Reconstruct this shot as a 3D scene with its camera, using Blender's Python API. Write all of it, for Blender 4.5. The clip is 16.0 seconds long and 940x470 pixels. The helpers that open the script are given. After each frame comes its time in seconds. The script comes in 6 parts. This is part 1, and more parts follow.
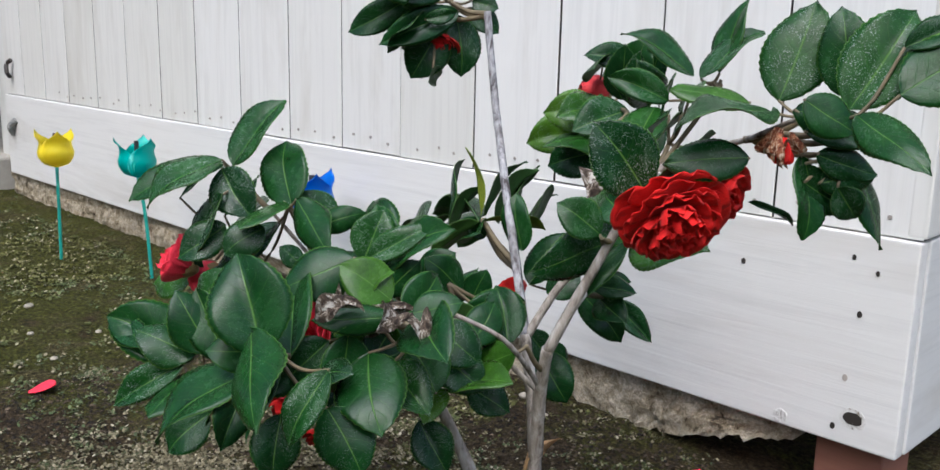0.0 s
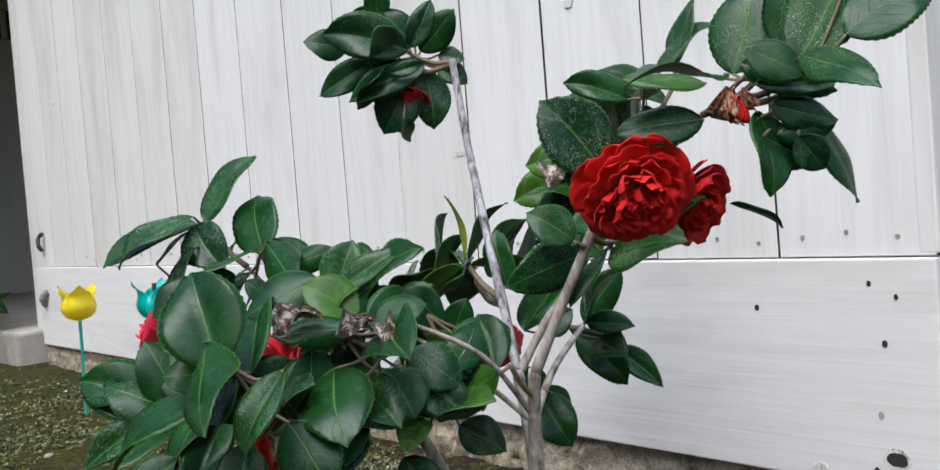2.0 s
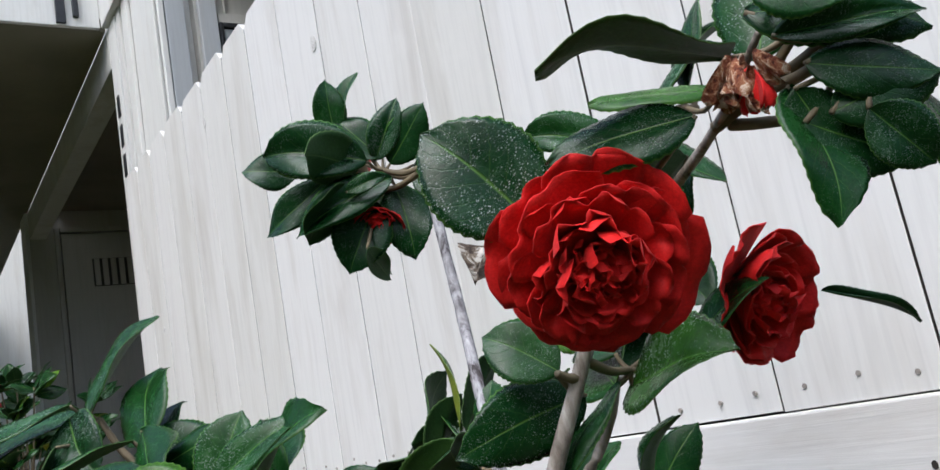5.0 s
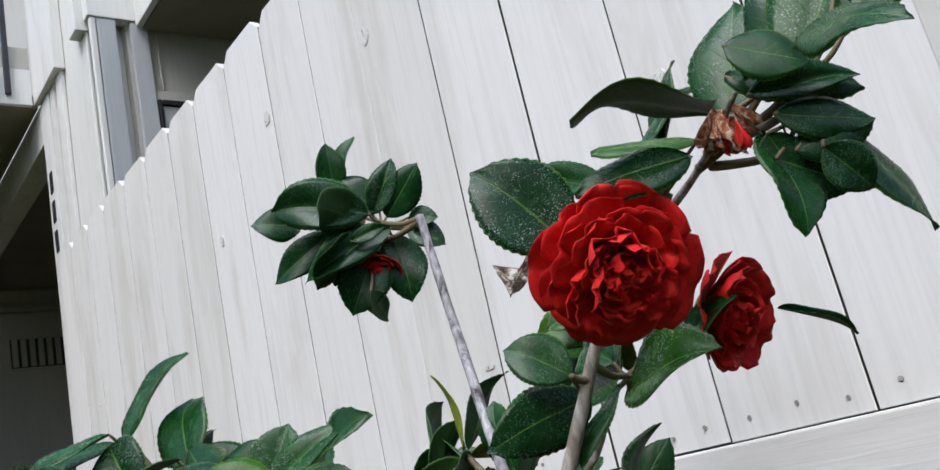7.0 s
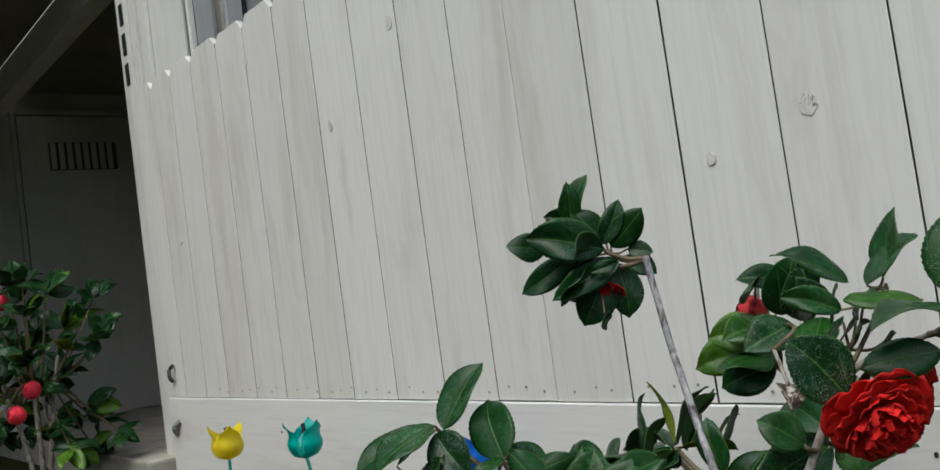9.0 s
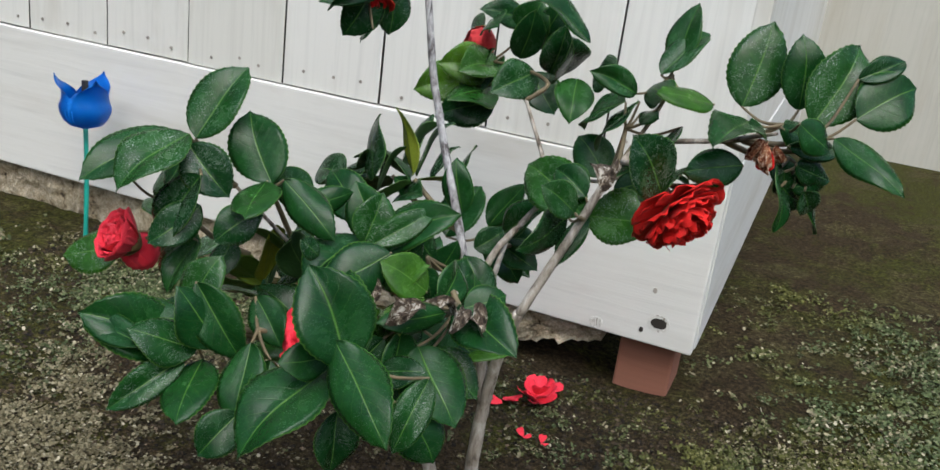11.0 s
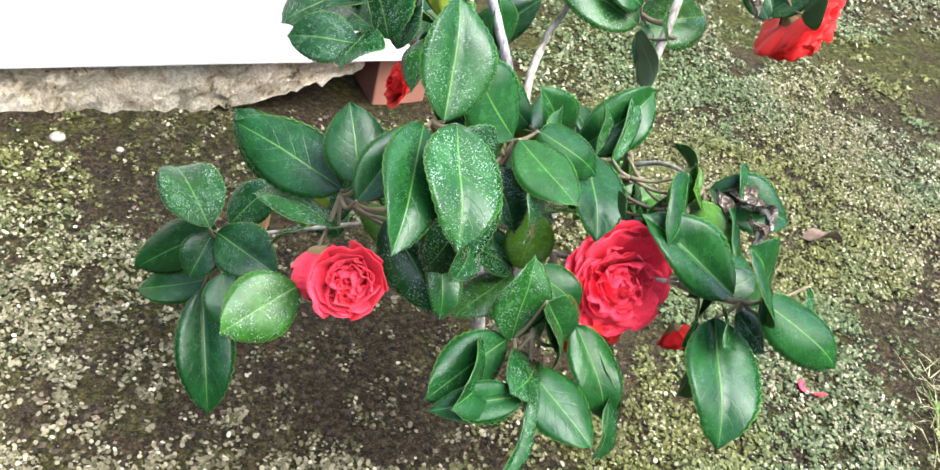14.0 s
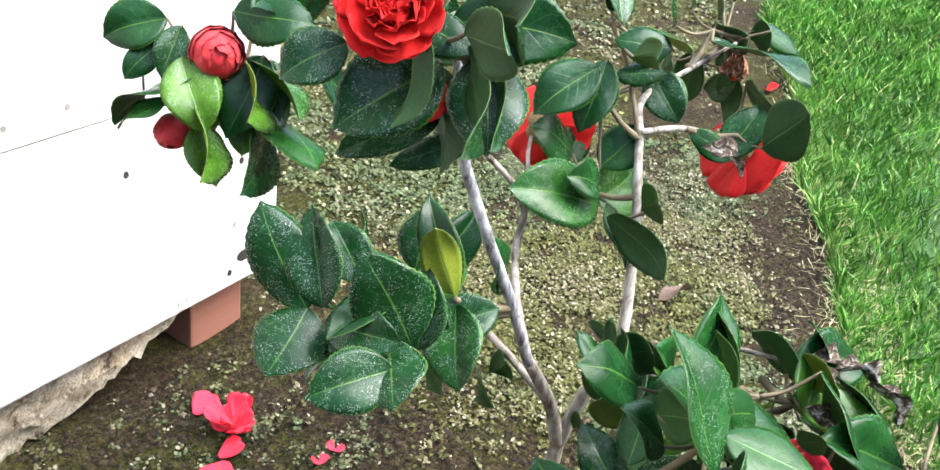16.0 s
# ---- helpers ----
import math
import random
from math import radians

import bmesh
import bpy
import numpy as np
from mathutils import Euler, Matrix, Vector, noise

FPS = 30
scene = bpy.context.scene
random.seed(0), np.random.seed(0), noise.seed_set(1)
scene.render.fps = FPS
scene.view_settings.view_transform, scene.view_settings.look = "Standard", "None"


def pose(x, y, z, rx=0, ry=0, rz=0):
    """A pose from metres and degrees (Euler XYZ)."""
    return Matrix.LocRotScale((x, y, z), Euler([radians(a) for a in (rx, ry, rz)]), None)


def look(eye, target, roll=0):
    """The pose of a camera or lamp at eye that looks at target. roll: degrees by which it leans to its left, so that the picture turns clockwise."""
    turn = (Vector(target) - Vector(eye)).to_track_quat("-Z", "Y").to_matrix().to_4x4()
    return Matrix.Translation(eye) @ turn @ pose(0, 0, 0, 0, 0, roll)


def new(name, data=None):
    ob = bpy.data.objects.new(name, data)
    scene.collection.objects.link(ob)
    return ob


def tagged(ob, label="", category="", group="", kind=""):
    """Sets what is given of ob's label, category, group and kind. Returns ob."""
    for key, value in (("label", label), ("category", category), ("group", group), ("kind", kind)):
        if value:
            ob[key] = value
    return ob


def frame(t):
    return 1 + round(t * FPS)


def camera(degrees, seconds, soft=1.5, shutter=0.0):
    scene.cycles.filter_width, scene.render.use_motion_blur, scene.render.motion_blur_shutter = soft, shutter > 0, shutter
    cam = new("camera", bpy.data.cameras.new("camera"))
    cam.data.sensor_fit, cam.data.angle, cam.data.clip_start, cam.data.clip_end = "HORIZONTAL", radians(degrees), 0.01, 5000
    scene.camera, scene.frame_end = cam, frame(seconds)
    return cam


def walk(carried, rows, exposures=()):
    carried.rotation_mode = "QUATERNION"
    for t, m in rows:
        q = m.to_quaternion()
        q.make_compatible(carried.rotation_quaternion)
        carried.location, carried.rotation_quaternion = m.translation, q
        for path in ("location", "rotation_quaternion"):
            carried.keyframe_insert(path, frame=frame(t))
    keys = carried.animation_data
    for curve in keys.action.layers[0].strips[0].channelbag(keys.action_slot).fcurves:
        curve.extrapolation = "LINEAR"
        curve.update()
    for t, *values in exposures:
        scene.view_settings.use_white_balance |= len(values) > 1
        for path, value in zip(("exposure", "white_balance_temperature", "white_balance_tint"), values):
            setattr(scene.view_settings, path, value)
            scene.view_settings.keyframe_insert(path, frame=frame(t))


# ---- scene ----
cam = camera(54.2, 16.0)
PATH = [
    (0, (0.133, 0.141, 0.561), (-1.254, 1.519, 0.144), 1.3),
    (0.5, (0.144, 0.156, 0.508), (-1.262, 1.523, 0.11), 2.7),
    (1, (0.158, 0.157, 0.472), (-1.28, 1.489, 0.072), 3.0),
    (1.5, (0.161, 0.152, 0.464), (-1.3, 1.484, 0.166), 0.5),
    (2, (0.166, 0.187, 0.439), (-1.31, 1.535, 0.377), -4.5),
    (2.5, (0.149, 0.252, 0.416), (-1.364, 1.558, 0.334), -6.3),
    (3, (0.11, 0.325, 0.381), (-1.508, 1.5, 0.388), -5.6),
    (3.5, (0.091, 0.375, 0.381), (-1.535, 1.534, 0.492), -6.5),
    (4, (0.074, 0.419, 0.381), (-1.55, 1.567, 0.591), -7.5),
    (4.5, (0.064, 0.443, 0.386), (-1.572, 1.551, 0.694), -8.5),
    (5, (0.047, 0.458, 0.384), (-1.576, 1.551, 0.798), -10.7),
    (5.2, (0.022, 0.47, 0.378), (-1.572, 1.575, 0.867), -12.6),
    (7.3, (0.079, 0.35, 0.349), (-1.393, 1.592, 0.888), -12.8),
    (7.5, (0.07, 0.341, 0.405), (-1.422, 1.568, 0.924), -12.3),
    (8, (0.092, 0.175, 0.49), (-1.348, 1.505, 0.89), -11.9),
    (8.5, (0.116, 0.074, 0.549), (-1.395, 1.356, 0.821), -9.6),
    (9, (0.146, 0.033, 0.576), (-1.411, 1.282, 0.698), -7.9),
    (9.5, (0.175, 0.028, 0.565), (-1.343, 1.329, 0.527), -7.1),
    (10, (0.11, -0.038, 0.564), (-1.152, 1.505, 0.407), -4.4),
    (10.2, (0.074, -0.073, 0.573), (-1.08, 1.543, 0.322), -0.9),
    (12.3, (-0.499, 0.014, 0.762), (-0.49, 1.611, -0.442), 13.3),
    (12.5, (-0.545, 0.017, 0.761), (-0.447, 1.591, -0.469), 14.2),
    (13, (-0.647, 0.03, 0.767), (-0.136, 1.523, -0.461), 17.0),
    (13.5, (-0.742, 0.066, 0.77), (-0.024, 1.482, -0.447), 17.4),
    (14, (-0.856, 0.17, 0.74), (0.037, 1.454, -0.507), 16.8),
    (14.5, (-0.942, 0.202, 0.724), (0.067, 1.369, -0.548), 20.4),
    (15, (-1.031, 0.231, 0.75), (0.192, 1.327, -0.392), 19.0),
    (15.5, (-1.044, 0.345, 0.757), (0.347, 1.388, -0.232), 15.9),
    (16, (-0.972, 0.532, 0.755), (0.527, 1.372, -0.272), 9.3),
]
EXPOSURES = [(0.0, 1.0, 5750, 8), (5.2, 1.0, 5750, 8), (7.5, 0.82, 5750, 8), (8.5, 0.30, 6050, 2), (10.2, 0.34, 6000, 2), (12.3, 2.15, 5950, 5), (13.5, 2.55, 5850, 4), (14.5, 2.75, 5850, 6), (15.0, 2.9, 5750, 6), (16.0, 2.5, 5950, 6)]

walk(cam, [(t, look(eye, target, roll)) for t, eye, target, roll in PATH], EXPOSURES)

# ---- daylight: a bright overcast sky ----
world = bpy.data.worlds.new("overcast")
scene.world = world
world.use_nodes = True
wn = world.node_tree
sky = wn.nodes.new("ShaderNodeTexSky")
sky.sky_type = "NISHITA"
sky.sun_disc = False
sky.sun_elevation, sky.sun_rotation = radians(52), radians(150)
sky.air_density, sky.dust_density = 1.0, 5.0
wn.links.new(sky.outputs[0], wn.nodes["Background"].inputs[0])
wn.nodes["Background"].inputs[1].default_value = 0.12
sun_data = bpy.data.lights.new("sun", "SUN")
sun_data.energy, sun_data.angle, sun_data.color = 1.2, radians(40), (1.0, 0.985, 0.97)
sun = new("sun", sun_data)
sun.matrix_world = look((0, 0, 6), (-1.2, 2.2, 0))


# ---- material helpers ----
class Mat:
    """A small wrapper for building node materials."""

    def __init__(self, name, rough=0.6, spec=0.5):
        self.m = bpy.data.materials.new(name)
        self.m.use_nodes = True
        self.t = self.m.node_tree
        self.b = self.t.nodes["Principled BSDF"]
        self.b.inputs["Roughness"].default_value = rough
        self.b.inputs["Specular IOR Level"].default_value = spec
        self.coord = self.t.nodes.new("ShaderNodeTexCoord")

    def link(self, a, b):
        self.t.links.new(a, b)
        return self

    def mapping(self, space="Object", scale=(1, 1, 1), loc=(0, 0, 0), rot=(0, 0, 0)):
        n = self.t.nodes.new("ShaderNodeMapping")
        n.inputs["Scale"].default_value = scale
        n.inputs["Location"].default_value = loc
        n.inputs["Rotation"].default_value = rot
        self.link(self.coord.outputs[space], n.inputs[0])
        return n.outputs[0]

    def noise(self, vec, scale=5, detail=4, rough=0.55, distort=0.0):
        n = self.t.nodes.new("ShaderNodeTexNoise")
        n.inputs["Scale"].default_value = scale
        n.inputs["Detail"].default_value = detail
        n.inputs["Roughness"].default_value = rough
        n.inputs["Distortion"].default_value = distort
        if vec is not None:
            self.link(vec, n.inputs["Vector"])
        return n.outputs["Fac"]

    def voronoi(self, vec, scale=20, feature="F1"):
        n = self.t.nodes.new("ShaderNodeTexVoronoi")
        n.feature = feature
        n.inputs["Scale"].default_value = scale
        self.link(vec, n.inputs["Vector"])
        return n.outputs["Distance"]

    def wave(self, vec, scale=5, distort=3.0, detail=2, direction="X"):
        n = self.t.nodes.new("ShaderNodeTexWave")
        n.bands_direction = direction
        n.inputs["Scale"].default_value = scale
        n.inputs["Distortion"].default_value = distort
        n.inputs["Detail"].default_value = detail
        self.link(vec, n.inputs["Vector"])
        return n.outputs["Fac"]

    def ramp(self, fac, *stops):
        n = self.t.nodes.new("ShaderNodeValToRGB")
        e = n.color_ramp.elements
        while len(e) < len(stops):
            e.new(0.5)
        for k, (p, c) in enumerate(stops):
            e[k].position = p
            e[k].color = (*c, 1) if isinstance(c, tuple) else (c, c, c, 1)
        self.link(fac, n.inputs[0])
        return n.outputs[0]

    def mix(self, fac, a, b, mode="MIX"):
        n = self.t.nodes.new("ShaderNodeMix")
        n.data_type, n.blend_type = "RGBA", mode
        for k, v in ((0, fac), (6, a), (7, b)):
            sock = n.inputs[k]
            if isinstance(v, (int, float)):
                sock.default_value = v if k == 0 else (v, v, v, 1)
            elif isinstance(v, tuple):
                sock.default_value = (*v, 1)
            else:
                self.link(v, sock)
        return n.outputs[2]

    def math(self, op, a, b=0.0, c=0.0):
        n = self.t.nodes.new("ShaderNodeMath")
        n.operation = op
        for sock, v in zip(n.inputs, (a, b, c)):
            if isinstance(v, (int, float)):
                sock.default_value = v
            else:
                self.link(v, sock)
        return n.outputs[0]

    def tone(self):
        n = self.t.nodes.new("ShaderNodeObjectInfo")
        s = self.t.nodes.new("ShaderNodeSeparateColor")
        self.link(n.outputs["Color"], s.inputs[0])
        return s.outputs[0]

    def rnd(self):
        return self.t.nodes.new("ShaderNodeObjectInfo").outputs["Random"]

    def island(self):
        return self.t.nodes.new("ShaderNodeNewGeometry").outputs["Random Per Island"]

    def bump(self, height, strength=0.3, dist=0.01, under=None):
        n = self.t.nodes.new("ShaderNodeBump")
        n.inputs["Strength"].default_value = strength
        n.inputs["Distance"].default_value = dist
        self.link(height, n.inputs["Height"])
        if under is not None:
            self.link(under, n.inputs["Normal"])
        return n.outputs[0]

    def out(self, color=None, normal=None, rough=None):
        if color is not None:
            if isinstance(color, tuple):
                self.b.inputs["Base Color"].default_value = (*color, 1)
            else:
                self.link(color, self.b.inputs["Base Color"])
        if normal is not None:
            self.link(normal, self.b.inputs["Normal"])
        if rough is not None:
            self.link(rough, self.b.inputs["Roughness"])
        return self.m


def painted_wood(name, base, grain_axis="Z", dirt=(0.30, 0.25, 0.17)):
    """Old exterior paint on sawn boards: grain ridges, faint stains, small scuffs, differing a little from board to board."""
    a = Mat(name, 0.62, 0.3)
    stretch = {"X": (1.2, 30, 30), "Y": (30, 1.2, 30), "Z": (30, 30, 1.2)}[grain_axis]
    shift = a.t.nodes.new("ShaderNodeVectorMath")
    shift.operation = "ADD"
    comb = a.t.nodes.new("ShaderNodeCombineXYZ")
    r = a.math("MULTIPLY", a.rnd(), 37.0)
    for s in comb.inputs:
        a.link(r, s)
    a.link(a.coord.outputs["Object"], shift.inputs[0])
    a.link(comb.outputs[0], shift.inputs[1])
    mp = a.t.nodes.new("ShaderNodeMapping")
    mp.inputs["Scale"].default_value = stretch
    a.link(shift.outputs[0], mp.inputs[0])
    grain = a.noise(mp.outputs[0], 3.0, 6, 0.6, 0.6)
    mp2 = a.t.nodes.new("ShaderNodeMapping")
    mp2.inputs["Scale"].default_value = tuple(0.35 if s < 2 else 2.0 for s in stretch)
    a.link(shift.outputs[0], mp2.inputs[0])
    stain = a.noise(mp2.outputs[0], 4.0, 5, 0.65, 0.4)
    blot = a.noise(shift.outputs[0], 9.0, 4, 0.6)
    c1 = a.mix(a.ramp(stain, (0.50, 0.0), (0.80, 0.42)), base, dirt)
    c2 = a.mix(a.ramp(grain, (0.48, 0.0), (0.76, 0.30)), c1, tuple(0.62 * v for v in base))
    c3 = a.mix(a.ramp(blot, (0.62, 0.0), (0.80, 0.30)), c2, tuple(min(1.0, 1.12 * v) for v in base))
    tone = a.ramp(a.rnd(), (0.0, (0.90, 0.895, 0.87)), (0.5, (0.97, 0.965, 0.96)), (1.0, (1.0, 1.0, 1.0)))
    col = a.mix(1.0, c3, tone, "MULTIPLY")
    return a.out(col, a.bump(grain, 0.35, 0.0015))


FENCE = painted_wood("fence_paint", (0.71, 0.70, 0.675))
KICK = painted_wood("kickboard_paint", (0.71, 0.70, 0.68), "X")
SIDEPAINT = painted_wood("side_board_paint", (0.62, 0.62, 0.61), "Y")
TRIM = painted_wood("trim_paint", (0.68, 0.68, 0.655))
GREYTRIM = painted_wood("grey_trim_paint", (0.40, 0.42, 0.43))
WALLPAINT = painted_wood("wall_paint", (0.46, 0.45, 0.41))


def plain(name, color, rough=0.5, vary=0.15, scale=30.0, bump=0.1, metal=0.0):
    a = Mat(name, rough)
    n = a.noise(a.mapping(), scale, 5, 0.6)
    dark = tuple(v * (1 - vary) for v in color)
    lite = tuple(min(1, v * (1 + vary)) for v in color)
    a.b.inputs["Metallic"].default_value = metal
    return a.out(a.ramp(n, (0.3, dark), (0.7, lite)), a.bump(n, bump, 0.002))


# ---- geometry helpers ----
def link_mesh(name, bm, material, parent=None, label="", smooth=False):
    """One mesh object from a bmesh; with a parent it is a part."""
    me = bpy.data.meshes.new(name)
    bm.to_mesh(me)
    bm.free()
    for m in material if isinstance(material, (list, tuple)) else (material,):
        me.materials.append(m)
    if smooth:
        me.shade_smooth()
    ob = new(name, me)
    if parent is not None:
        ob.parent = parent
    if label:
        ob["label"] = label
    return ob


def part(name, bm, material, parent, label="", smooth=False):
    return link_mesh(name, bm, material, parent, label, smooth)


def thing(name, label, category, group="", at=(0, 0, 0), kind=""):
    ob = new(name)
    ob.location = at
    ob.empty_display_size = 0.05
    return tagged(ob, label, category, group, kind)


def box(x0, x1, y0, y1, z0, z1, bevel=0.0, bm=None):
    bm = bm or bmesh.new()
    g = bmesh.ops.create_cube(bm, size=1.0)
    vs = g["verts"]
    for v in vs:
        v.co = ((x0 + x1) / 2 + v.co.x * (x1 - x0), (y0 + y1) / 2 + v.co.y * (y1 - y0), (z0 + z1) / 2 + v.co.z * (z1 - z0))
    if bevel:
        es = list({e for v in vs for e in v.link_edges})
        bmesh.ops.bevel(bm, geom=es, offset=bevel, segments=2, affect="EDGES", profile=0.6)
    return bm


def tube(points, radii, sides=8, bm=None, bump=0.0, seed=0):
    """A tapering round stem through the points, closed at both ends."""
    bm = bm or bmesh.new()
    rnd = random.Random(seed)
    pts = [Vector(p) for p in points]
    rings, up = [], Vector((0.3, 0.2, 1)).normalized()
    for k, p in enumerate(pts):
        d = (pts[min(k + 1, len(pts) - 1)] - pts[max(k - 1, 0)]).normalized()
        u = d.cross(up if abs(d.dot(up)) < 0.95 else Vector((1, 0, 0))).normalized()
        w = d.cross(u)
        ring = []
        for s in range(sides):
            a = 2 * math.pi * s / sides
            r = radii[k] * (1 + bump * (rnd.random() - 0.5))
            ring.append(bm.verts.new(p + (u * math.cos(a) + w * math.sin(a)) * r))
        rings.append(ring)
    for a, b in zip(rings, rings[1:]):
        for s in range(sides):
            bm.faces.new((a[s], a[(s + 1) % sides], b[(s + 1) % sides], b[s]))
    bm.faces.new(rings[0][::-1])
    bm.faces.new(rings[-1])
    bm.normal_update()
    return bm


def spline(points, n=6):
    """Points on a smooth curve through the given ones."""
    p = [Vector(q) for q in points]
    out = []
    for k in range(len(p) - 1):
        a, b, c, d = p[max(k - 1, 0)], p[k], p[k + 1], p[min(k + 2, len(p) - 1)]
        for s in range(n):
            t = s / n
            out.append(0.5 * ((2 * b) + (c - a) * t + (2 * a - 5 * b + 4 * c - d) * t * t + (3 * b - a - 3 * c + d) * t ** 3))
    out.append(p[-1])
    return out


def taper(r0, r1, n):
    return [r0 + (r1 - r0) * k / (n - 1) for k in range(n)]


# ---- ground: bare damp soil, moss and pale ground cover, a lawn beyond its edge ----
def soil_height(x, y):
    """The soil dips a little under the fence and rolls gently."""
    h = 0.012 * noise.noise(Vector((x * 2.1, y * 2.1, 0.3))) + 0.004 * noise.noise(Vector((x * 9, y * 9, 4.0))) + 0.0025 * noise.noise(Vector((x * 34, y * 34, 2.0)))
    if y > 1.0:
        h -= 0.02 * min(1.0, (y - 1.0) / 0.2) * max(0.0, 1 - abs(x + 0.35) / 0.5)
    return h


def lawn_edge(x):
    return min(1.24 + 0.02 * math.sin(5 * x), 0.42 + 0.43 * x) + 0.02 * math.sin(3.1 * x) + 0.015 * math.sin(9 * x) - 0.9 * max(0.0, 0.12 - x)


def ease(lo, hi, v):
    t = max(0.0, min(1.0, (v - lo) / (hi - lo)))
    return t * t * (3 - 2 * t)


def cover_amount(x, y):
    """How thickly small creeping leaves grow at a place, 0 to 1: ragged patches with bare dark soil between them."""
    v = 0.55 * noise.noise(Vector((x * 2.1 + 3.1, y * 2.1, 1.7))) + 0.40 * noise.noise(Vector((x * 6.0, y * 6.0, 9.2))) + 0.30 * noise.noise(Vector((x * 16, y * 16, 5.0))) + 0.34 * noise.noise(Vector((x * 44, y * 44, 3.0))) + 0.15 * noise.noise(Vector((x * 110, y * 110, 8.0)))
    v += 0.16 * ease(-0.35, -0.05, x) * ease(0.08, 0.22, y - lawn_edge(x))
    v += 0.20 * ease(0.55, 0.75, -x) * ease(0.84, 0.94, y) * (1 - ease(1.08, 1.16, y))
    v += 0.12 * (1 - ease(0.60, 0.72, y)) * ease(0.25, 0.4, -x)
    v -= 0.18 * ease(0.98, 1.06, y) * ease(0.10, 0.2, -x) * (1 - ease(0.70, 0.85, -x))
    v -= 0.16 * ease(0.92, 1.15, -x)
    v += 0.20 * (1 - ease(0.06, 0.22, math.hypot(x + 0.84, (y - 0.74) * 1.1)))
    v += 0.20 * (1 - ease(0.03, 0.12, math.hypot((x + 0.45) * 0.45, y - 0.63)))
    v -= 0.22 * (1 - ease(0.10, 0.22, math.hypot((x + 0.66) * 0.7, y - 0.95)))
    v -= 0.12 * (1 - ease(0.10, 0.24, math.hypot(x + 0.45, y - 0.78)))
    v -= 0.30 * ease(1.14, 1.20, y) * ease(0.12, 0.22, -x)
    v -= 0.42 * (1 - ease(0.06, 0.18, y - lawn_edge(x)))
    return 0.03 + 0.66 * ease(-0.10, 0.34, v)


def ground_material():
    """Damp brown soil under thin moss: green, olive and straw patches, crumbs and pale specks."""
    a = Mat("soil_and_moss", 0.9, 0.15)
    p = a.mapping()
    n_big = a.noise(p, 2.2, 6, 0.65, 0.6)
    n_mid = a.noise(p, 13.0, 7, 0.7, 0.4)
    n_alt = a.noise(a.mapping("Object", (1, 1, 1), (5.3, 2.1, 0.0)), 4.0, 6, 0.65, 0.5)
    n_fine = a.noise(p, 120.0, 5, 0.75)
    n_dust = a.noise(p, 420.0, 4, 0.7)
    mask = a.t.nodes.new("ShaderNodeAttribute")
    mask.attribute_name = "moss"
    thick = mask.outputs["Fac"]
    grain = a.math("ADD", a.math("MULTIPLY", n_fine, 0.6), a.math("MULTIPLY", n_dust, 0.4))
    soil = a.ramp(grain, (0.40, (0.008, 0.005, 0.0025)), (0.48, (0.027, 0.018, 0.008)), (0.55, (0.056, 0.038, 0.018)), (0.64, (0.12, 0.088, 0.048)))
    moss = a.ramp(grain, (0.40, (0.008, 0.009, 0.0015)), (0.48, (0.031, 0.034, 0.0045)), (0.55, (0.068, 0.070, 0.010)), (0.64, (0.14, 0.14, 0.028)))
    straw = a.ramp(grain, (0.40, (0.012, 0.008, 0.004)), (0.48, (0.042, 0.031, 0.013)), (0.55, (0.095, 0.075, 0.034)), (0.64, (0.22, 0.19, 0.10)))
    where = a.math("ADD", a.math("MULTIPLY", n_big, 0.6), a.math("MULTIPLY", n_mid, 0.5))
    c = a.mix(a.ramp(a.math("ADD", where, a.math("MULTIPLY", a.math("SUBTRACT", thick, 0.5), 0.16)), (0.45, 0.0), (0.55, 0.9)), soil, moss)
    c = a.mix(a.ramp(a.math("ADD", a.math("MULTIPLY", n_alt, 0.6), a.math("MULTIPLY", n_mid, 0.5)), (0.56, 0.0), (0.64, 0.7)), c, straw)
    grit = a.ramp(a.voronoi(p, 210.0), (0.06, 1.0), (0.20, 0.0))
    grit = a.math("MULTIPLY", grit, a.ramp(n_mid, (0.50, 0.0), (0.62, 0.6)))
    c = a.mix(grit, c, (0.34, 0.31, 0.21))
    h = a.math("ADD", grain, a.math("MULTIPLY", n_mid, 0.8))
    return a.out(c, a.bump(h, 1.0, 0.014), None)


GROUND = ground_material()


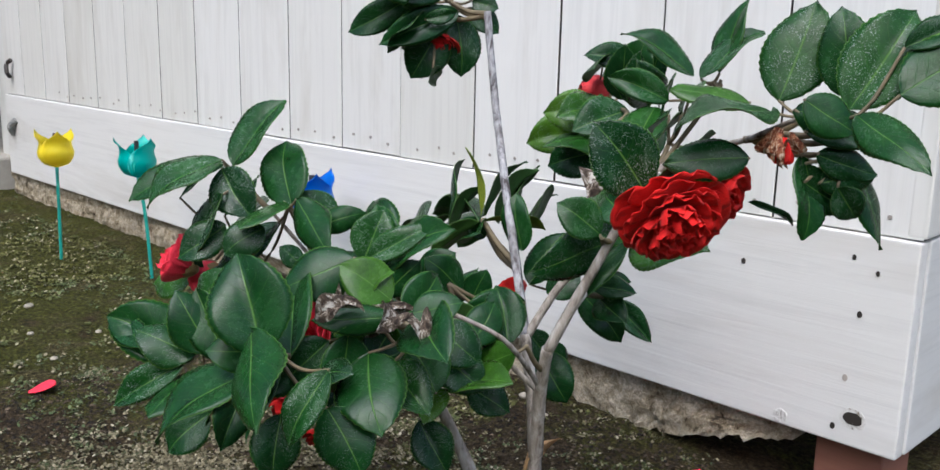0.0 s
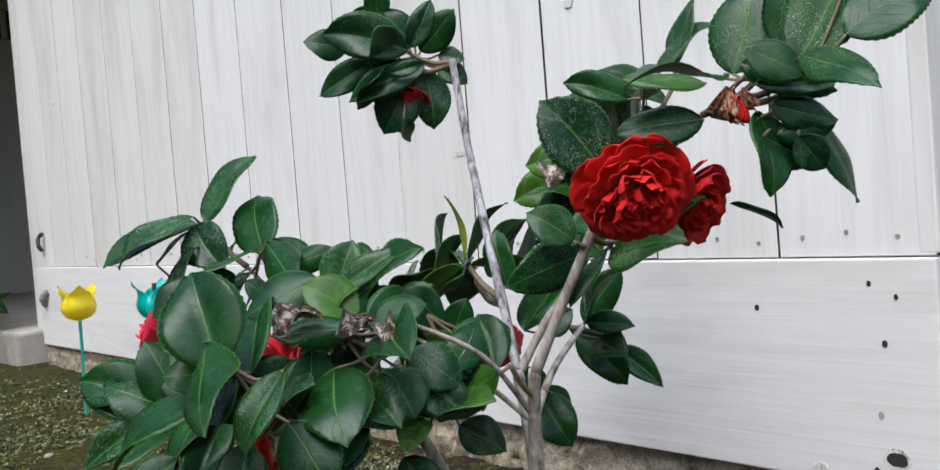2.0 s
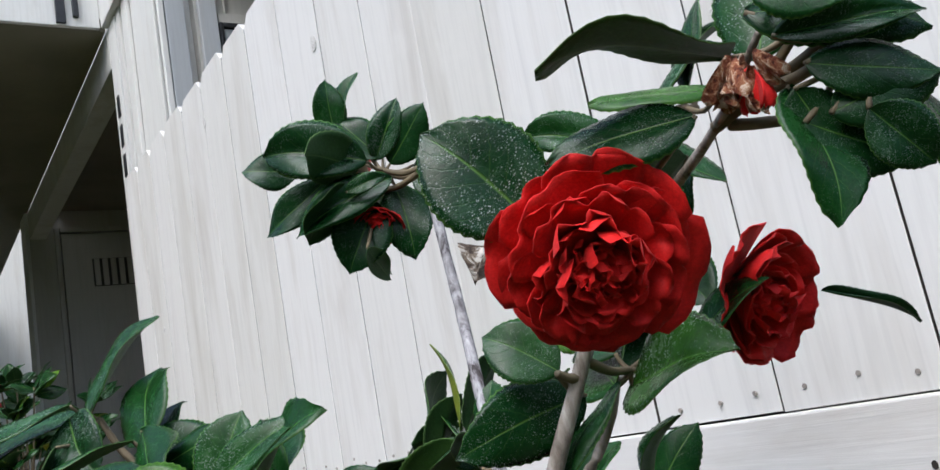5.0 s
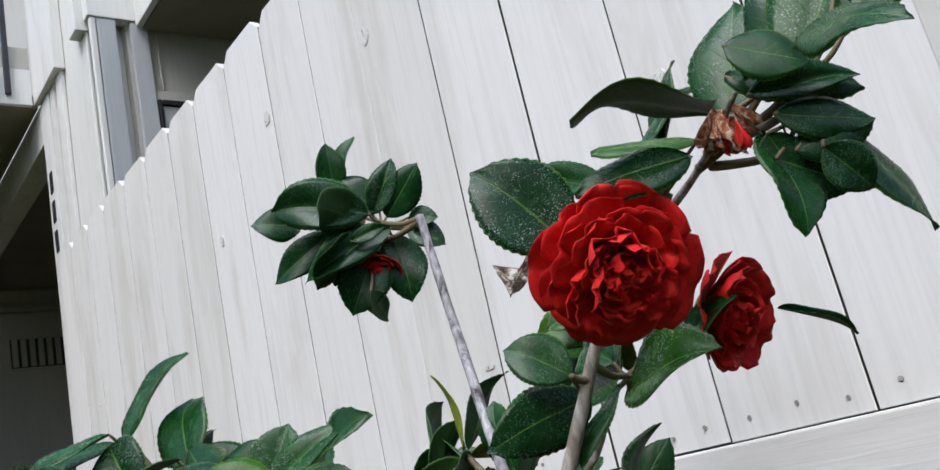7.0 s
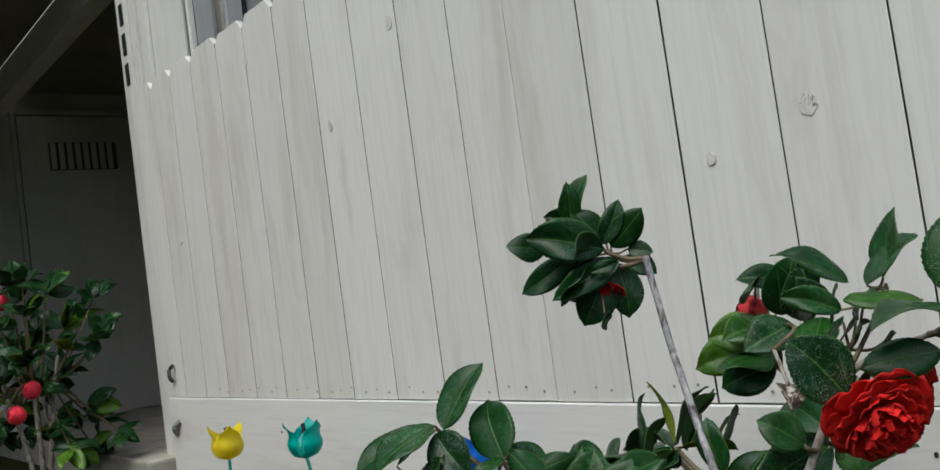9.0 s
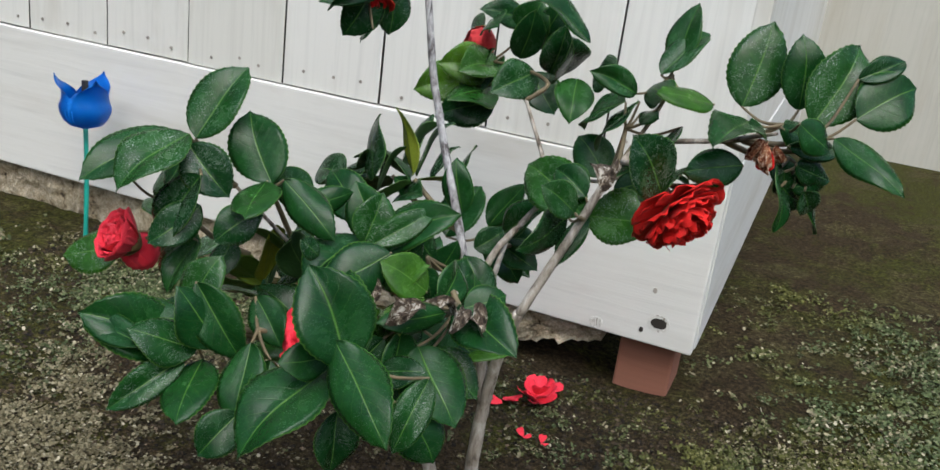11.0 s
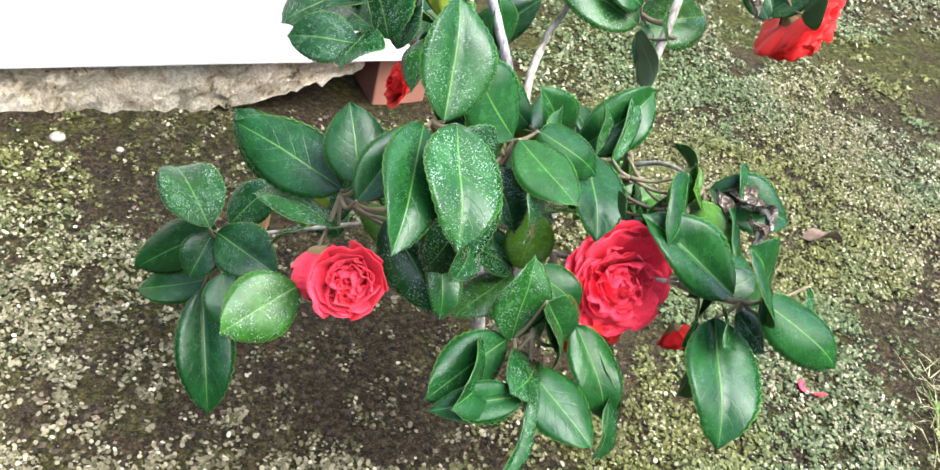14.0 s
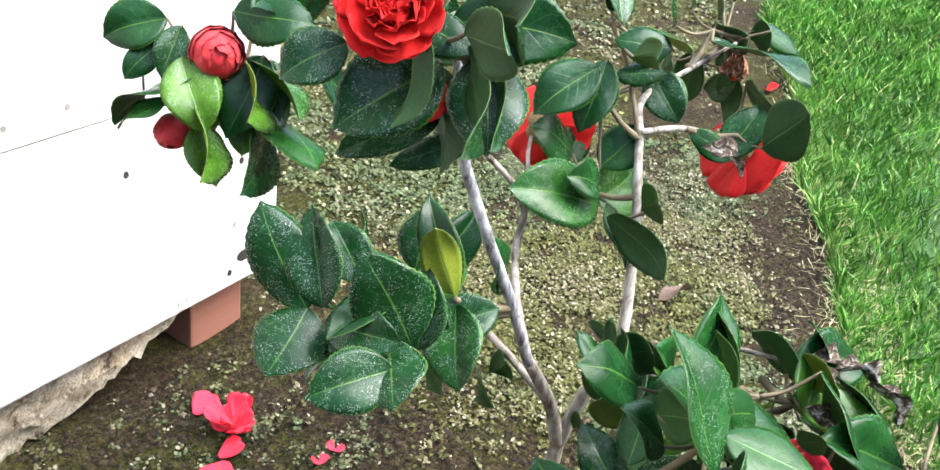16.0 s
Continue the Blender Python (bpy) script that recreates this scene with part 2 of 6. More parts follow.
def build_ground():
    me = bpy.data.meshes.new("ground")
    xs = sorted(set([-60.0, -20.0, -9.0] + [round(-5.0 + 0.05 * k, 3) for k in range(140)] + [round(-1.5 + 0.0125 * k, 4) for k in range(168)] + [4.0, 9.0, 20.0, 60.0]))
    ys = sorted(set([-60.0, -20.0, -6.0, -2.0] + [round(-1.2 + 0.05 * k, 3) for k in range(80)] + [round(0.2 + 0.0125 * k, 4) for k in range(88)] + [5.0, 9.0, 20.0, 60.0]))
    verts = [(x, y, soil_height(x, y) if -5 < x < 2 and -1.2 < y < 2.7 else 0.0) for y in ys for x in xs]
    w = len(xs)
    faces = [(j * w + i, j * w + i + 1, (j + 1) * w + i + 1, (j + 1) * w + i) for j in range(len(ys) - 1) for i in range(w - 1)]
    me.from_pydata(verts, [], faces)
    layer = me.attributes.new("moss", "FLOAT", "POINT")
    layer.data.foreach_set("value", [cover_amount(x, y) + max(0.0, min(0.9, (-1.1 - x) * 1.2)) for x, y, z in verts])
    me.shade_smooth()
    me.materials.append(GROUND)
    return tagged(new("ground", me), "damp dark soil with moss and pale ground cover", "ground", kind="structure")


build_ground()

# ---- the fence ----
WALL_Y = 1.235
PLANK = 0.183
X_END = -0.23
KICK_TOP, KICK_LOW, FENCE_TOP = 0.345, 0.076, 1.41
HOLE = plain("knot_hole", (0.025, 0.02, 0.016), 0.9)
NAIL = plain("painted_nail", (0.30, 0.27, 0.24), 0.45, 0.4)


def knot_material():
    """A knot under paint: rings, cracks and small worn spots."""
    a = Mat("painted_knot", 0.65, 0.3)
    p = a.mapping("Object", (1, 1, 0.6))
    n = a.noise(p, 70.0, 4, 0.7, 1.5)
    f = a.noise(p, 320.0, 3, 0.7)
    c = a.ramp(n, (0.36, (0.20, 0.17, 0.13)), (0.41, (0.58, 0.56, 0.53)), (0.55, (0.68, 0.67, 0.645)), (0.57, (0.27, 0.24, 0.20)), (0.595, (0.64, 0.63, 0.60)))
    c = a.mix(a.ramp(f, (0.64, 0.0), (0.72, 0.6)), c, (0.25, 0.22, 0.18))
    return a.out(c, a.bump(n, 0.9, 0.004))


KNOT = knot_material()
# plank edges: bare weathered wood, with the seams' shade put into the colour
EDGE = plain("weathered_shaded_edge", (0.045, 0.038, 0.032), 0.95, 0.4, 60.0, 0.3)

fence = thing("board_fence", "off-white painted board fence of wide upright dog-eared planks", "fence", at=(X_END, WALL_Y, 0))


def plank_mesh(name, width, height, thick, ear):
    """An upright board with clipped top corners and softened edges."""
    bm = bmesh.new()
    w = width / 2
    outline = [(-w, 0), (w, 0), (w, height - ear), (w - ear, height), (-w + ear, height), (-w, height - ear)]
    front = [bm.verts.new((x, 0, z)) for x, z in outline]
    back = [bm.verts.new((x, thick, z)) for x, z in outline]
    bm.faces.new(front)
    bm.faces.new(back[::-1])
    n = len(outline)
    for k in range(n):
        bm.faces.new((front[(k + 1) % n], front[k], back[k], back[(k + 1) % n]))
    bmesh.ops.recalc_face_normals(bm, faces=bm.faces)
    bmesh.ops.bevel(bm, geom=[e for e in bm.edges if e.verts[0].co.y < thick * 0.5 and e.verts[1].co.y < thick * 0.5], offset=0.0012, segments=1, affect="EDGES", profile=0.5)
    me = bpy.data.meshes.new(name)
    bm.to_mesh(me)
    bm.free()
    me.materials.append(FENCE)
    me.materials.append(EDGE)
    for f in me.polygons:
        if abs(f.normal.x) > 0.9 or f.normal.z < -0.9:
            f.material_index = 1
    return me


SEAMS = (0.0, 0.187, 0.371, 0.555, 0.735, 0.927, 1.103, 1.285, 1.479, 1.679, 1.860, 2.053, 2.250, 2.455, 2.640, 2.820, 2.990)
GAPS = (0.0022, 0.0034, 0.0030, 0.0036, 0.0030, 0.0018, 0.0032, 0.0032, 0.0050, 0.0024, 0.0052, 0.0050, 0.0044, 0.0044, 0.003, 0.003)
rnd = random.Random(4)
for k in range(16):
    gap = GAPS[k]
    p = new("plank", plank_mesh("plank", SEAMS[k + 1] - SEAMS[k] - gap, FENCE_TOP + 0.0128 * (SEAMS[k] + SEAMS[k + 1]) - KICK_TOP, 0.019, 0.03))
    p.parent = fence
    p.location = (-(SEAMS[k] + SEAMS[k + 1]) / 2, rnd.uniform(-0.0008, 0.0008), KICK_TOP + 0.0006 + rnd.uniform(0, 0.0015))
    p.scale.z = 1 + rnd.uniform(-0.003, 0.003)

kick = part("kickboard", box(-2.99, 0.0, -0.006, 0.018, KICK_LOW, KICK_TOP - 0.001, 0.003), KICK, fence, "wide off-white kickboard with nail holes")
# dark sheet added behind the planks, standing in for shade in the seams
SEAM_SHADE = plain("seam_shade", (0.05, 0.045, 0.04), 0.9)
part("backing", box(-2.93, -0.03, 0.0205, 0.0235, KICK_TOP - 0.1, FENCE_TOP - 0.04), SEAM_SHADE, fence)
rail = part("rail", box(-2.9, -0.07, 0.024, 0.06, 0.42, 0.51, 0.003), FENCE, fence)
rail2 = part("rail", box(-2.9, -0.07, 0.024, 0.06, 1.22, 1.31, 0.003), FENCE, fence)
corner_post = part("post", box(-0.065, -0.024, 0.024, 0.085, KICK_LOW + 0.02, FENCE_TOP - 0.02, 0.004), FENCE, fence)


def disc(x, z, r, depth=0.002, y=-0.001, sides=12, squash=1.0, seed=0):
    bm = bmesh.new()
    rr = random.Random(seed)
    ring = [(x + r * math.cos(2 * math.pi * s / sides) * (1 + 0.2 * (rr.random() - 0.5)), z + squash * r * math.sin(2 * math.pi * s / sides) * (1 + 0.2 * (rr.random() - 0.5))) for s in range(sides)]
    front = [bm.verts.new((a, y - depth, b)) for a, b in ring]
    back = [bm.verts.new((a, y + 0.004, b)) for a, b in ring]
    bm.faces.new(front)
    for s in range(sides):
        bm.faces.new((front[s], back[s], back[(s + 1) % sides], front[(s + 1) % sides]))
    bmesh.ops.recalc_face_normals(bm, faces=bm.faces)
    return bm


# nails along the foot of the planks and in the kickboard
rnd = random.Random(9)
for k in range(14):
    for f in (0.22, 0.5, 0.78):
        part("nail", disc(-PLANK * (k + f) + rnd.uniform(-0.012, 0.012), KICK_TOP + 0.024 + rnd.uniform(-0.006, 0.008), 0.0027, 0.0012, -0.0005, 10, seed=k), NAIL, fence)
for x, z, r in ((-0.219, 0.283, 0.0032), (-0.061, 0.246, 0.0032), (-0.07, 0.163, 0.0035), (-0.045, 0.30, 0.0026), (-0.075, 0.315, 0.0026), (-0.079, 0.097, 0.0034), (-1.15, 0.27, 0.003), (-2.1, 0.25, 0.003)):
    part("nail", disc(x, z, r, 0.001, -0.006, 10, 1.3, seed=int(-x * 100)), HOLE if z > 0.2 or z < 0.1 else NAIL, fence)
part("knot", disc(-0.055, 0.113, 0.0175, 0.0003, -0.0061, 18, 0.75, seed=8), KNOT, fence)
part("knot_hole", disc(-0.055, 0.113, 0.012, 0.0006, -0.0062, 16, 0.7, seed=3), HOLE, fence)
part("knot", disc(-0.149, 0.088, 0.010, 0.0006, -0.0062, 16, 0.95, seed=5), KNOT, fence)
for x, z, r, q in ((-0.320, 0.775, 0.014, 1.3), (-0.497, 0.730, 0.0085, 1.2), (-1.623, 1.043, 0.010, 1.4), (-0.900, 1.175, 0.013, 1.4), (-0.245, 0.955, 0.012, 1.2), (-2.7, 0.880, 0.012, 0.6), (-0.76, 0.53, 0.012, 0.4), (-1.310, 1.21, 0.013, 1.3), (-2.05, 1.33, 0.011, 1.2), (-0.060, 0.785, 0.015, 1.3)):
    part("knot", disc(x, z, r, 0.0014, -0.0006, 18, q, seed=int(-x * 1000)), KNOT, fence)

# a rusty latch and a pipe end at the far edge
LATCH = plain("rusty_dark_metal", (0.04, 0.032, 0.028), 0.6, 0.4, 80.0, 0.4)
part("latch", tube(spline([(-2.925, -0.008, 0.405), (-2.905, -0.022, 0.420), (-2.915, -0.018, 0.445), (-2.895, -0.010, 0.460)], 4), [0.007] * 13, 8), LATCH, fence, "dark rusty latch")
part("pipe_end", tube(spline([(-2.935, -0.006, 0.215), (-2.915, -0.022, 0.240), (-2.895, -0.006, 0.262)], 4), [0.011] * 9, 8), plain("grey_pipe", (0.22, 0.22, 0.21), 0.5, 0.3), fence, "short grey pipe end")

# the return of the fence, running back from its corner
side_fence = thing("side_fence", "off-white painted boards closing the end of the fence", "fence", at=(X_END, WALL_Y, 0))
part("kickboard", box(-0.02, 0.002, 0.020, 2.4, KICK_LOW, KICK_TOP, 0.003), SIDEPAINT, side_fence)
part("corner_board", box(-0.02, 0.003, -0.001, 0.085, KICK_TOP + 0.003, FENCE_TOP, 0.003), FENCE, side_fence)
for k in range(12):
    part("plank", box(-0.018, 0.0, 0.089 + 0.183 * k, 0.089 + 0.183 * (k + 1) - 0.003, KICK_TOP + 0.003, FENCE_TOP - 0.005, 0.002), FENCE, side_fence)

# ---- the rough concrete footing under the fence, and the wooden block at its corner ----


def footing_material():
    """Old lean concrete: sandy, crumbling, stained by the soil."""
    a = Mat("rough_footing", 0.95, 0.2)
    p = a.mapping()
    n = a.noise(p, 34.0, 6, 0.75, 0.4)
    g = a.noise(p, 260.0, 4, 0.7)
    m = a.noise(p, 9.0, 4, 0.6)
    c = a.ramp(n, (0.34, (0.07, 0.052, 0.035)), (0.41, (0.36, 0.29, 0.19)), (0.54, (0.58, 0.50, 0.37)), (0.70, (0.74, 0.67, 0.55)))
    c = a.mix(a.ramp(m, (0.56, 0.0), (0.72, 0.4)), c, (0.16, 0.14, 0.09))
    c = a.mix(1.0, c, a.ramp(g, (0.3, 0.6), (0.7, 1.2)), "MULTIPLY")
    return a.out(c, a.bump(a.math("ADD", n, a.math("MULTIPLY", g, 0.5)), 1.0, 0.012))


CONCRETE = footing_material()


def footing(x0, x1, y, z1, cell=0.009):
    """A crumbling cast footing with an uneven face and broken lower edge."""
    bm = bmesh.new()
    nx, nz = int((x1 - x0) / cell), 7
    grid = []
    for i in range(nx + 1):
        x = x0 + (x1 - x0) * i / nx
        col = []
        low = -0.03 + 0.02 * noise.noise(Vector((x * 6, 1, 0)))
        if x > -0.62:
            low = -0.02 + 0.070 * min(1.0, (x + 0.62) / 0.25) + 0.012 * noise.noise(Vector((x * 25, 2, 0))) + 0.010 * noise.noise(Vector((x * 80, 5, 0)))
        for j in range(nz + 1):
            t = j / nz
            z = low + (z1 - low) * t
            col.append(bm.verts.new((x, y + 0.010 * noise.noise(Vector((x * 9, z * 22, 3))) + 0.010 * noise.noise(Vector((x * 45, z * 60, 7))) + 0.006 * noise.noise(Vector((x * 130, z * 150, 2))), z)))
        col.append(bm.verts.new((x, y + 0.15, z1)))
        col.insert(0, bm.verts.new((x, y + 0.15, low)))
        grid.append(col)
    for a, b in zip(grid, grid[1:]):
        for j in range(len(a) - 1):
            bm.faces.new((a[j], b[j], b[j + 1], a[j + 1]))
    for c in (grid[0][::-1], grid[-1]):
        bm.faces.new(c)
    bmesh.ops.recalc_face_normals(bm, faces=bm.faces)
    return bm


tagged(link_mesh("footing", footing(-3.25, -0.37, WALL_Y + 0.012, KICK_LOW - 0.002), CONCRETE), "rough crumbling concrete footing under the fence", "footing", kind="structure")
REDWOOD = painted_wood("weathered_redwood", (0.30, 0.135, 0.095), "X", (0.12, 0.06, 0.04))
tagged(link_mesh("wooden_block", box(-0.342, -0.256, 1.262, 1.36, -0.04, KICK_LOW - 0.002, 0.004), REDWOOD), "reddish wooden block propping the fence corner", "block")

# ---- the house behind: end wall, porch recess with a vented door, balcony above ----
LEFT = -3.46
house = thing("house", "cream painted timber apartment house with porch and balcony", "house", at=(0, 0.05, 0))
DARKGAP = plain("shadow_gap", (0.06, 0.06, 0.055), 0.8)
BLACK = plain("black_metal", (0.015, 0.016, 0.018), 0.4, 0.3)
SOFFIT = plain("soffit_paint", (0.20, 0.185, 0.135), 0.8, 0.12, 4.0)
part("wall", box(LEFT + 0.127, -2.84, 1.255, 1.37, 0.10, 2.90), TRIM, house)
part("corner_board", box(LEFT, LEFT + 0.125, 1.235, 1.40, 0.10, 2.197, 0.004), TRIM, house, "narrow corner board with dark numerals")
part("batten", box(LEFT + 0.134, LEFT + 0.19, 1.238, 1.2535, 0.11, 2.24, 0.003), TRIM, house)
part("batten", box(-3.235, -3.16, 1.238, 1.2535, 0.11, 2.24, 0.003), TRIM, house)
part("trim_board", box(-2.93, -2.83, 1.2415, 1.2535, 1.3, 2.9, 0.004), TRIM, house)
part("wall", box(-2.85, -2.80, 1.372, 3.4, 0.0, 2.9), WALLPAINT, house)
for y0, y1, mat in ((1.243, 1.262, TRIM), (1.266, 1.331, GREYTRIM), (1.381, 1.443, GREYTRIM)):
    part("batten", box(-2.798, -2.775, y0, y1, 0.2, 2.205, 0.003), mat, house)
side_door = part("door", box(-2.797, -2.78, 1.462, 2.3, 0.1, 1.884, 0.004), GREYTRIM, house)
part("door_frame", box(-2.799, -2.77, 1.447, 1.459, 0.1, 1.904, 0.002), BLACK, side_door)
part("door_frame", box(-2.799, -2.77, 1.462, 2.35, 1.887, 1.904, 0.002), BLACK, side_door)
part("casing", box(-2.798, -2.785, 1.447, 2.35, 1.907, 1.946, 0.002), WALLPAINT, house)
part("batten", box(-2.798, -2.788, 1.475, 1.480, 1.95, 2.17, 0.001), WALLPAINT, house)
part("fascia", box(LEFT, -3.14, 1.212, 1.2535, 2.20, 2.90, 0.004), TRIM, house)
part("fascia", box(-2.90, -2.822, 1.205, 1.2535, 2.175, 2.60, 0.004), TRIM, house)
part("fascia", box(-2.82, -2.77, 1.235, 3.2, 2.208, 2.52, 0.004), TRIM, house)
part("fascia", box(-2.766, -0.6, 1.398, 1.421, 2.182, 2.50, 0.004), TRIM, house)
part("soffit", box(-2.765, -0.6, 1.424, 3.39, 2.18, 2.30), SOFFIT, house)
part("upper_wall", box(LEFT, -2.86, 1.26, 1.5, 2.91, 5.0), TRIM, house)
part("upper_wall", box(-16.0, LEFT - 0.02, 2.3, 2.5, 2.26, 8.0), WALLPAINT, house)
part("upper_wall", box(-2.84, 2.0, 3.4, 3.6, 0.0, 5.0), WALLPAINT, house)
# porch
part("beam", box(-6.0, LEFT - 0.003, 1.235, 1.33, 2.03, 2.20, 0.004), TRIM, house)
# soffit lengthened unseen beyond the fascia to keep sky light off the porch
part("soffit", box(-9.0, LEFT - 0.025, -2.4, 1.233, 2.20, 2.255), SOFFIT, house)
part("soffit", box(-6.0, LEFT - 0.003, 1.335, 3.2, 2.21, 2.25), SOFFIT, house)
part("fascia", box(LEFT - 0.022, LEFT, -0.6, 1.209, 2.20, 2.36, 0.004), TRIM, house)
part("ledge", box(LEFT - 0.06, LEFT - 0.006, -0.6, 1.209, 2.363, 2.462, 0.004), WALLPAINT, house)
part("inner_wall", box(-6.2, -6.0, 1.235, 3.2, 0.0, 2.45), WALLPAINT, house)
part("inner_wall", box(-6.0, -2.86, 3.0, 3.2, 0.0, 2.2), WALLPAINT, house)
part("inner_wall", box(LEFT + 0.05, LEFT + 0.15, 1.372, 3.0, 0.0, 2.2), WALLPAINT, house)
part("inner_wall", box(-9.2, -9.0, -2.0, 3.2, 0.0, 4.0), TRIM, house)
part("corner_board", box(-6.2, -5.99, 1.215, 1.2345, 0.1, 2.25, 0.004), TRIM, house)
porch_door = part("door", box(-5.998, -5.965, 1.41, 2.2, 0.12, 2.05, 0.004), WALLPAINT, house, "plain cream door with a louvred vent")
part("door_frame", box(-5.999, -5.955, 1.375, 1.40, 0.12, 2.09, 0.002), WALLPAINT, porch_door)
part("door_frame", box(-5.999, -5.955, 1.405, 2.25, 2.06, 2.09, 0.002), WALLPAINT, porch_door)
part("vent", box(-5.963, -5.960, 1.58, 2.0, 1.70, 1.88), DARKGAP, porch_door)
for k in range(8):
    part("louvre", box(-5.960, -5.945, 1.59 + 0.05 * k, 1.62 + 0.05 * k, 1.705, 1.875, 0.001), WALLPAINT, porch_door)
# three dark bars where the wall carries its numerals
for k in range(3):
    part("numeral_bar", box(LEFT + 0.040, LEFT + 0.078, 1.2315, 1.2345, 1.56 + 0.12 * k, 1.645 + 0.12 * k, 0.0008), BLACK, house)
# balcony rail
rail_post = part("rail_post", box(LEFT + 0.003, LEFT + 0.022, 1.108, 1.130, 2.235, 3.6, 0.003), BLACK, house)
part("rail_bracket", box(LEFT + 0.003, LEFT + 0.016, 1.046, 1.082, 2.206, 2.338, 0.002), BLACK, house)
part("rail_bar", box(LEFT + 0.004, LEFT + 0.018, -0.6, 1.105, 2.565, 2.585, 0.002), BLACK, house)
part("rail_bar", box(LEFT + 0.004, LEFT + 0.018, -0.6, 1.105, 2.95, 2.98, 0.002), BLACK, house)
SLAB = plain("porch_concrete", (0.33, 0.31, 0.27), 0.85, 0.25, 12.0, 0.4)
tagged(link_mesh("porch_slab", box(-6.0, -3.34, 1.17, 3.0, -0.05, 0.115, 0.012), SLAB), "worn concrete porch slab with a low step", "porch", kind="structure")

# unseen plain walls, added to block low sky from the leaves' reflections
SKY_BLOCK = painted_wood("sky_block_paint", (0.22, 0.21, 0.19))
tagged(link_mesh("wall_south", box(-14.0, 12.0, -7.2, -7.0, -0.1, 3.4), SKY_BLOCK), "unseen plain wall across the lawn, added to block low sky", "wall", kind="structure")
tagged(link_mesh("wall_east", box(12.003, 12.2, -7.2, 8.0, -0.1, 3.4), SKY_BLOCK), "unseen plain wall beside the lawn, added to block low sky", "wall", kind="structure")

# ---- plants: leaves, blooms, stems ----
def leaf_material(name, dark, mid, rib, rough, speckle):
    """A leathery leaf: pale midrib, netted side veins and rim by the leaf's own coordinates, dusty specks and scabs, tone differing from leaf to leaf."""
    a = Mat(name, rough, 0.22)
    sep = a.t.nodes.new("ShaderNodeSeparateXYZ")
    a.link(a.coord.outputs["UV"], sep.inputs[0])
    across = a.math("ABSOLUTE", a.math("SUBTRACT", sep.outputs[0], 0.5))
    along = sep.outputs[1]
    tex = a.mapping("Object", (0.5, 1, 1))
    wob = a.math("MULTIPLY", a.math("SUBTRACT", a.noise(tex, 6.0, 3, 0.6), 0.5), 0.5)
    mid_line = a.ramp(a.math("ADD", across, a.math("MULTIPLY", along, 0.006)), (0.0, 1.0), (0.010, 0.75), (0.022, 0.0))
    veins = a.math("FRACT", a.math("ADD", a.math("SUBTRACT", a.math("MULTIPLY", along, 7.0), a.math("MULTIPLY", across, 4.4)), wob))
    vein = a.ramp(veins, (0.0, 0.6), (0.05, 0.0), (0.95, 0.0), (1.0, 0.6))
    vein = a.math("MULTIPLY", vein, a.ramp(across, (0.0, 1.0), (0.40, 0.4), (0.48, 0.0)))
    net = a.ramp(a.voronoi(tex, 22.0, "DISTANCE_TO_EDGE"), (0.0, 0.5), (0.06, 0.0))
    rim = a.ramp(across, (0.470, 0.0), (0.496, 0.6))
    patch = a.noise(tex, 3.2, 4, 0.6)
    fine = a.noise(tex, 40.0, 4, 0.65)
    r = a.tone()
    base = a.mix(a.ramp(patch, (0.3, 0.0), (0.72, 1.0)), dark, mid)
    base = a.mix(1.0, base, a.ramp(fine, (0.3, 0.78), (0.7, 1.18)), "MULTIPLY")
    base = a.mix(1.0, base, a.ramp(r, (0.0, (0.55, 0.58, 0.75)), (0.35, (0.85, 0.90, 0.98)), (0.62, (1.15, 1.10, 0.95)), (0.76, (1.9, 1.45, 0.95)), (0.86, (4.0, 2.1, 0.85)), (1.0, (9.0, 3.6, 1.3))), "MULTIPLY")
    base = a.mix(a.math("MULTIPLY", vein, 0.30), base, rib)
    base = a.mix(a.math("MULTIPLY", net, 0.10), base, rib)
    base = a.mix(rim, base, rib)
    base = a.mix(a.math("MULTIPLY", mid_line, 0.70), base, rib)
    specks = a.ramp(a.voronoi(tex, 60.0), (0.12, 1.0), (0.30, 0.0))
    small = a.ramp(a.voronoi(tex, 120.0), (0.10, 0.8), (0.24, 0.0))
    where = a.ramp(a.noise(tex, 4.0, 4, 0.7), (0.44, 0.0), (0.58, 1.0))
    amount = a.math("MULTIPLY", a.math("MAXIMUM", specks, small), where)
    amount = a.math("MULTIPLY", amount, a.ramp(a.math("FRACT", a.math("MULTIPLY", r, 7.3)), (0.30, 0.10), (0.75, speckle)))
    base = a.mix(amount, base, (0.34, 0.38, 0.36))
    scab = a.math("MULTIPLY", a.ramp(a.noise(tex, 9.0, 5, 0.75, 0.6), (0.69, 0.0), (0.73, 0.75)), a.ramp(a.math("FRACT", a.math("MULTIPLY", r, 13.7)), (0.5, 0.0), (0.75, 1.0)))
    base = a.mix(scab, base, (0.16, 0.14, 0.10))
    h = a.math("SUBTRACT", a.math("MULTIPLY", fine, 0.30), a.math("ADD", a.math("MULTIPLY", vein, 0.8), a.math("ADD", mid_line, a.math("MULTIPLY", net, 0.25))))
    roughness = a.math("ADD", a.math("ADD", rough - 0.06, a.math("MULTIPLY", patch, 0.14)), a.math("MULTIPLY", amount, 0.4))
    return a.out(base, a.bump(h, 0.26, 0.0014), roughness)


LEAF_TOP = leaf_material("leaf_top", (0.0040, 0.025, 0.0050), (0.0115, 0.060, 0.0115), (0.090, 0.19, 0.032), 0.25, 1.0)
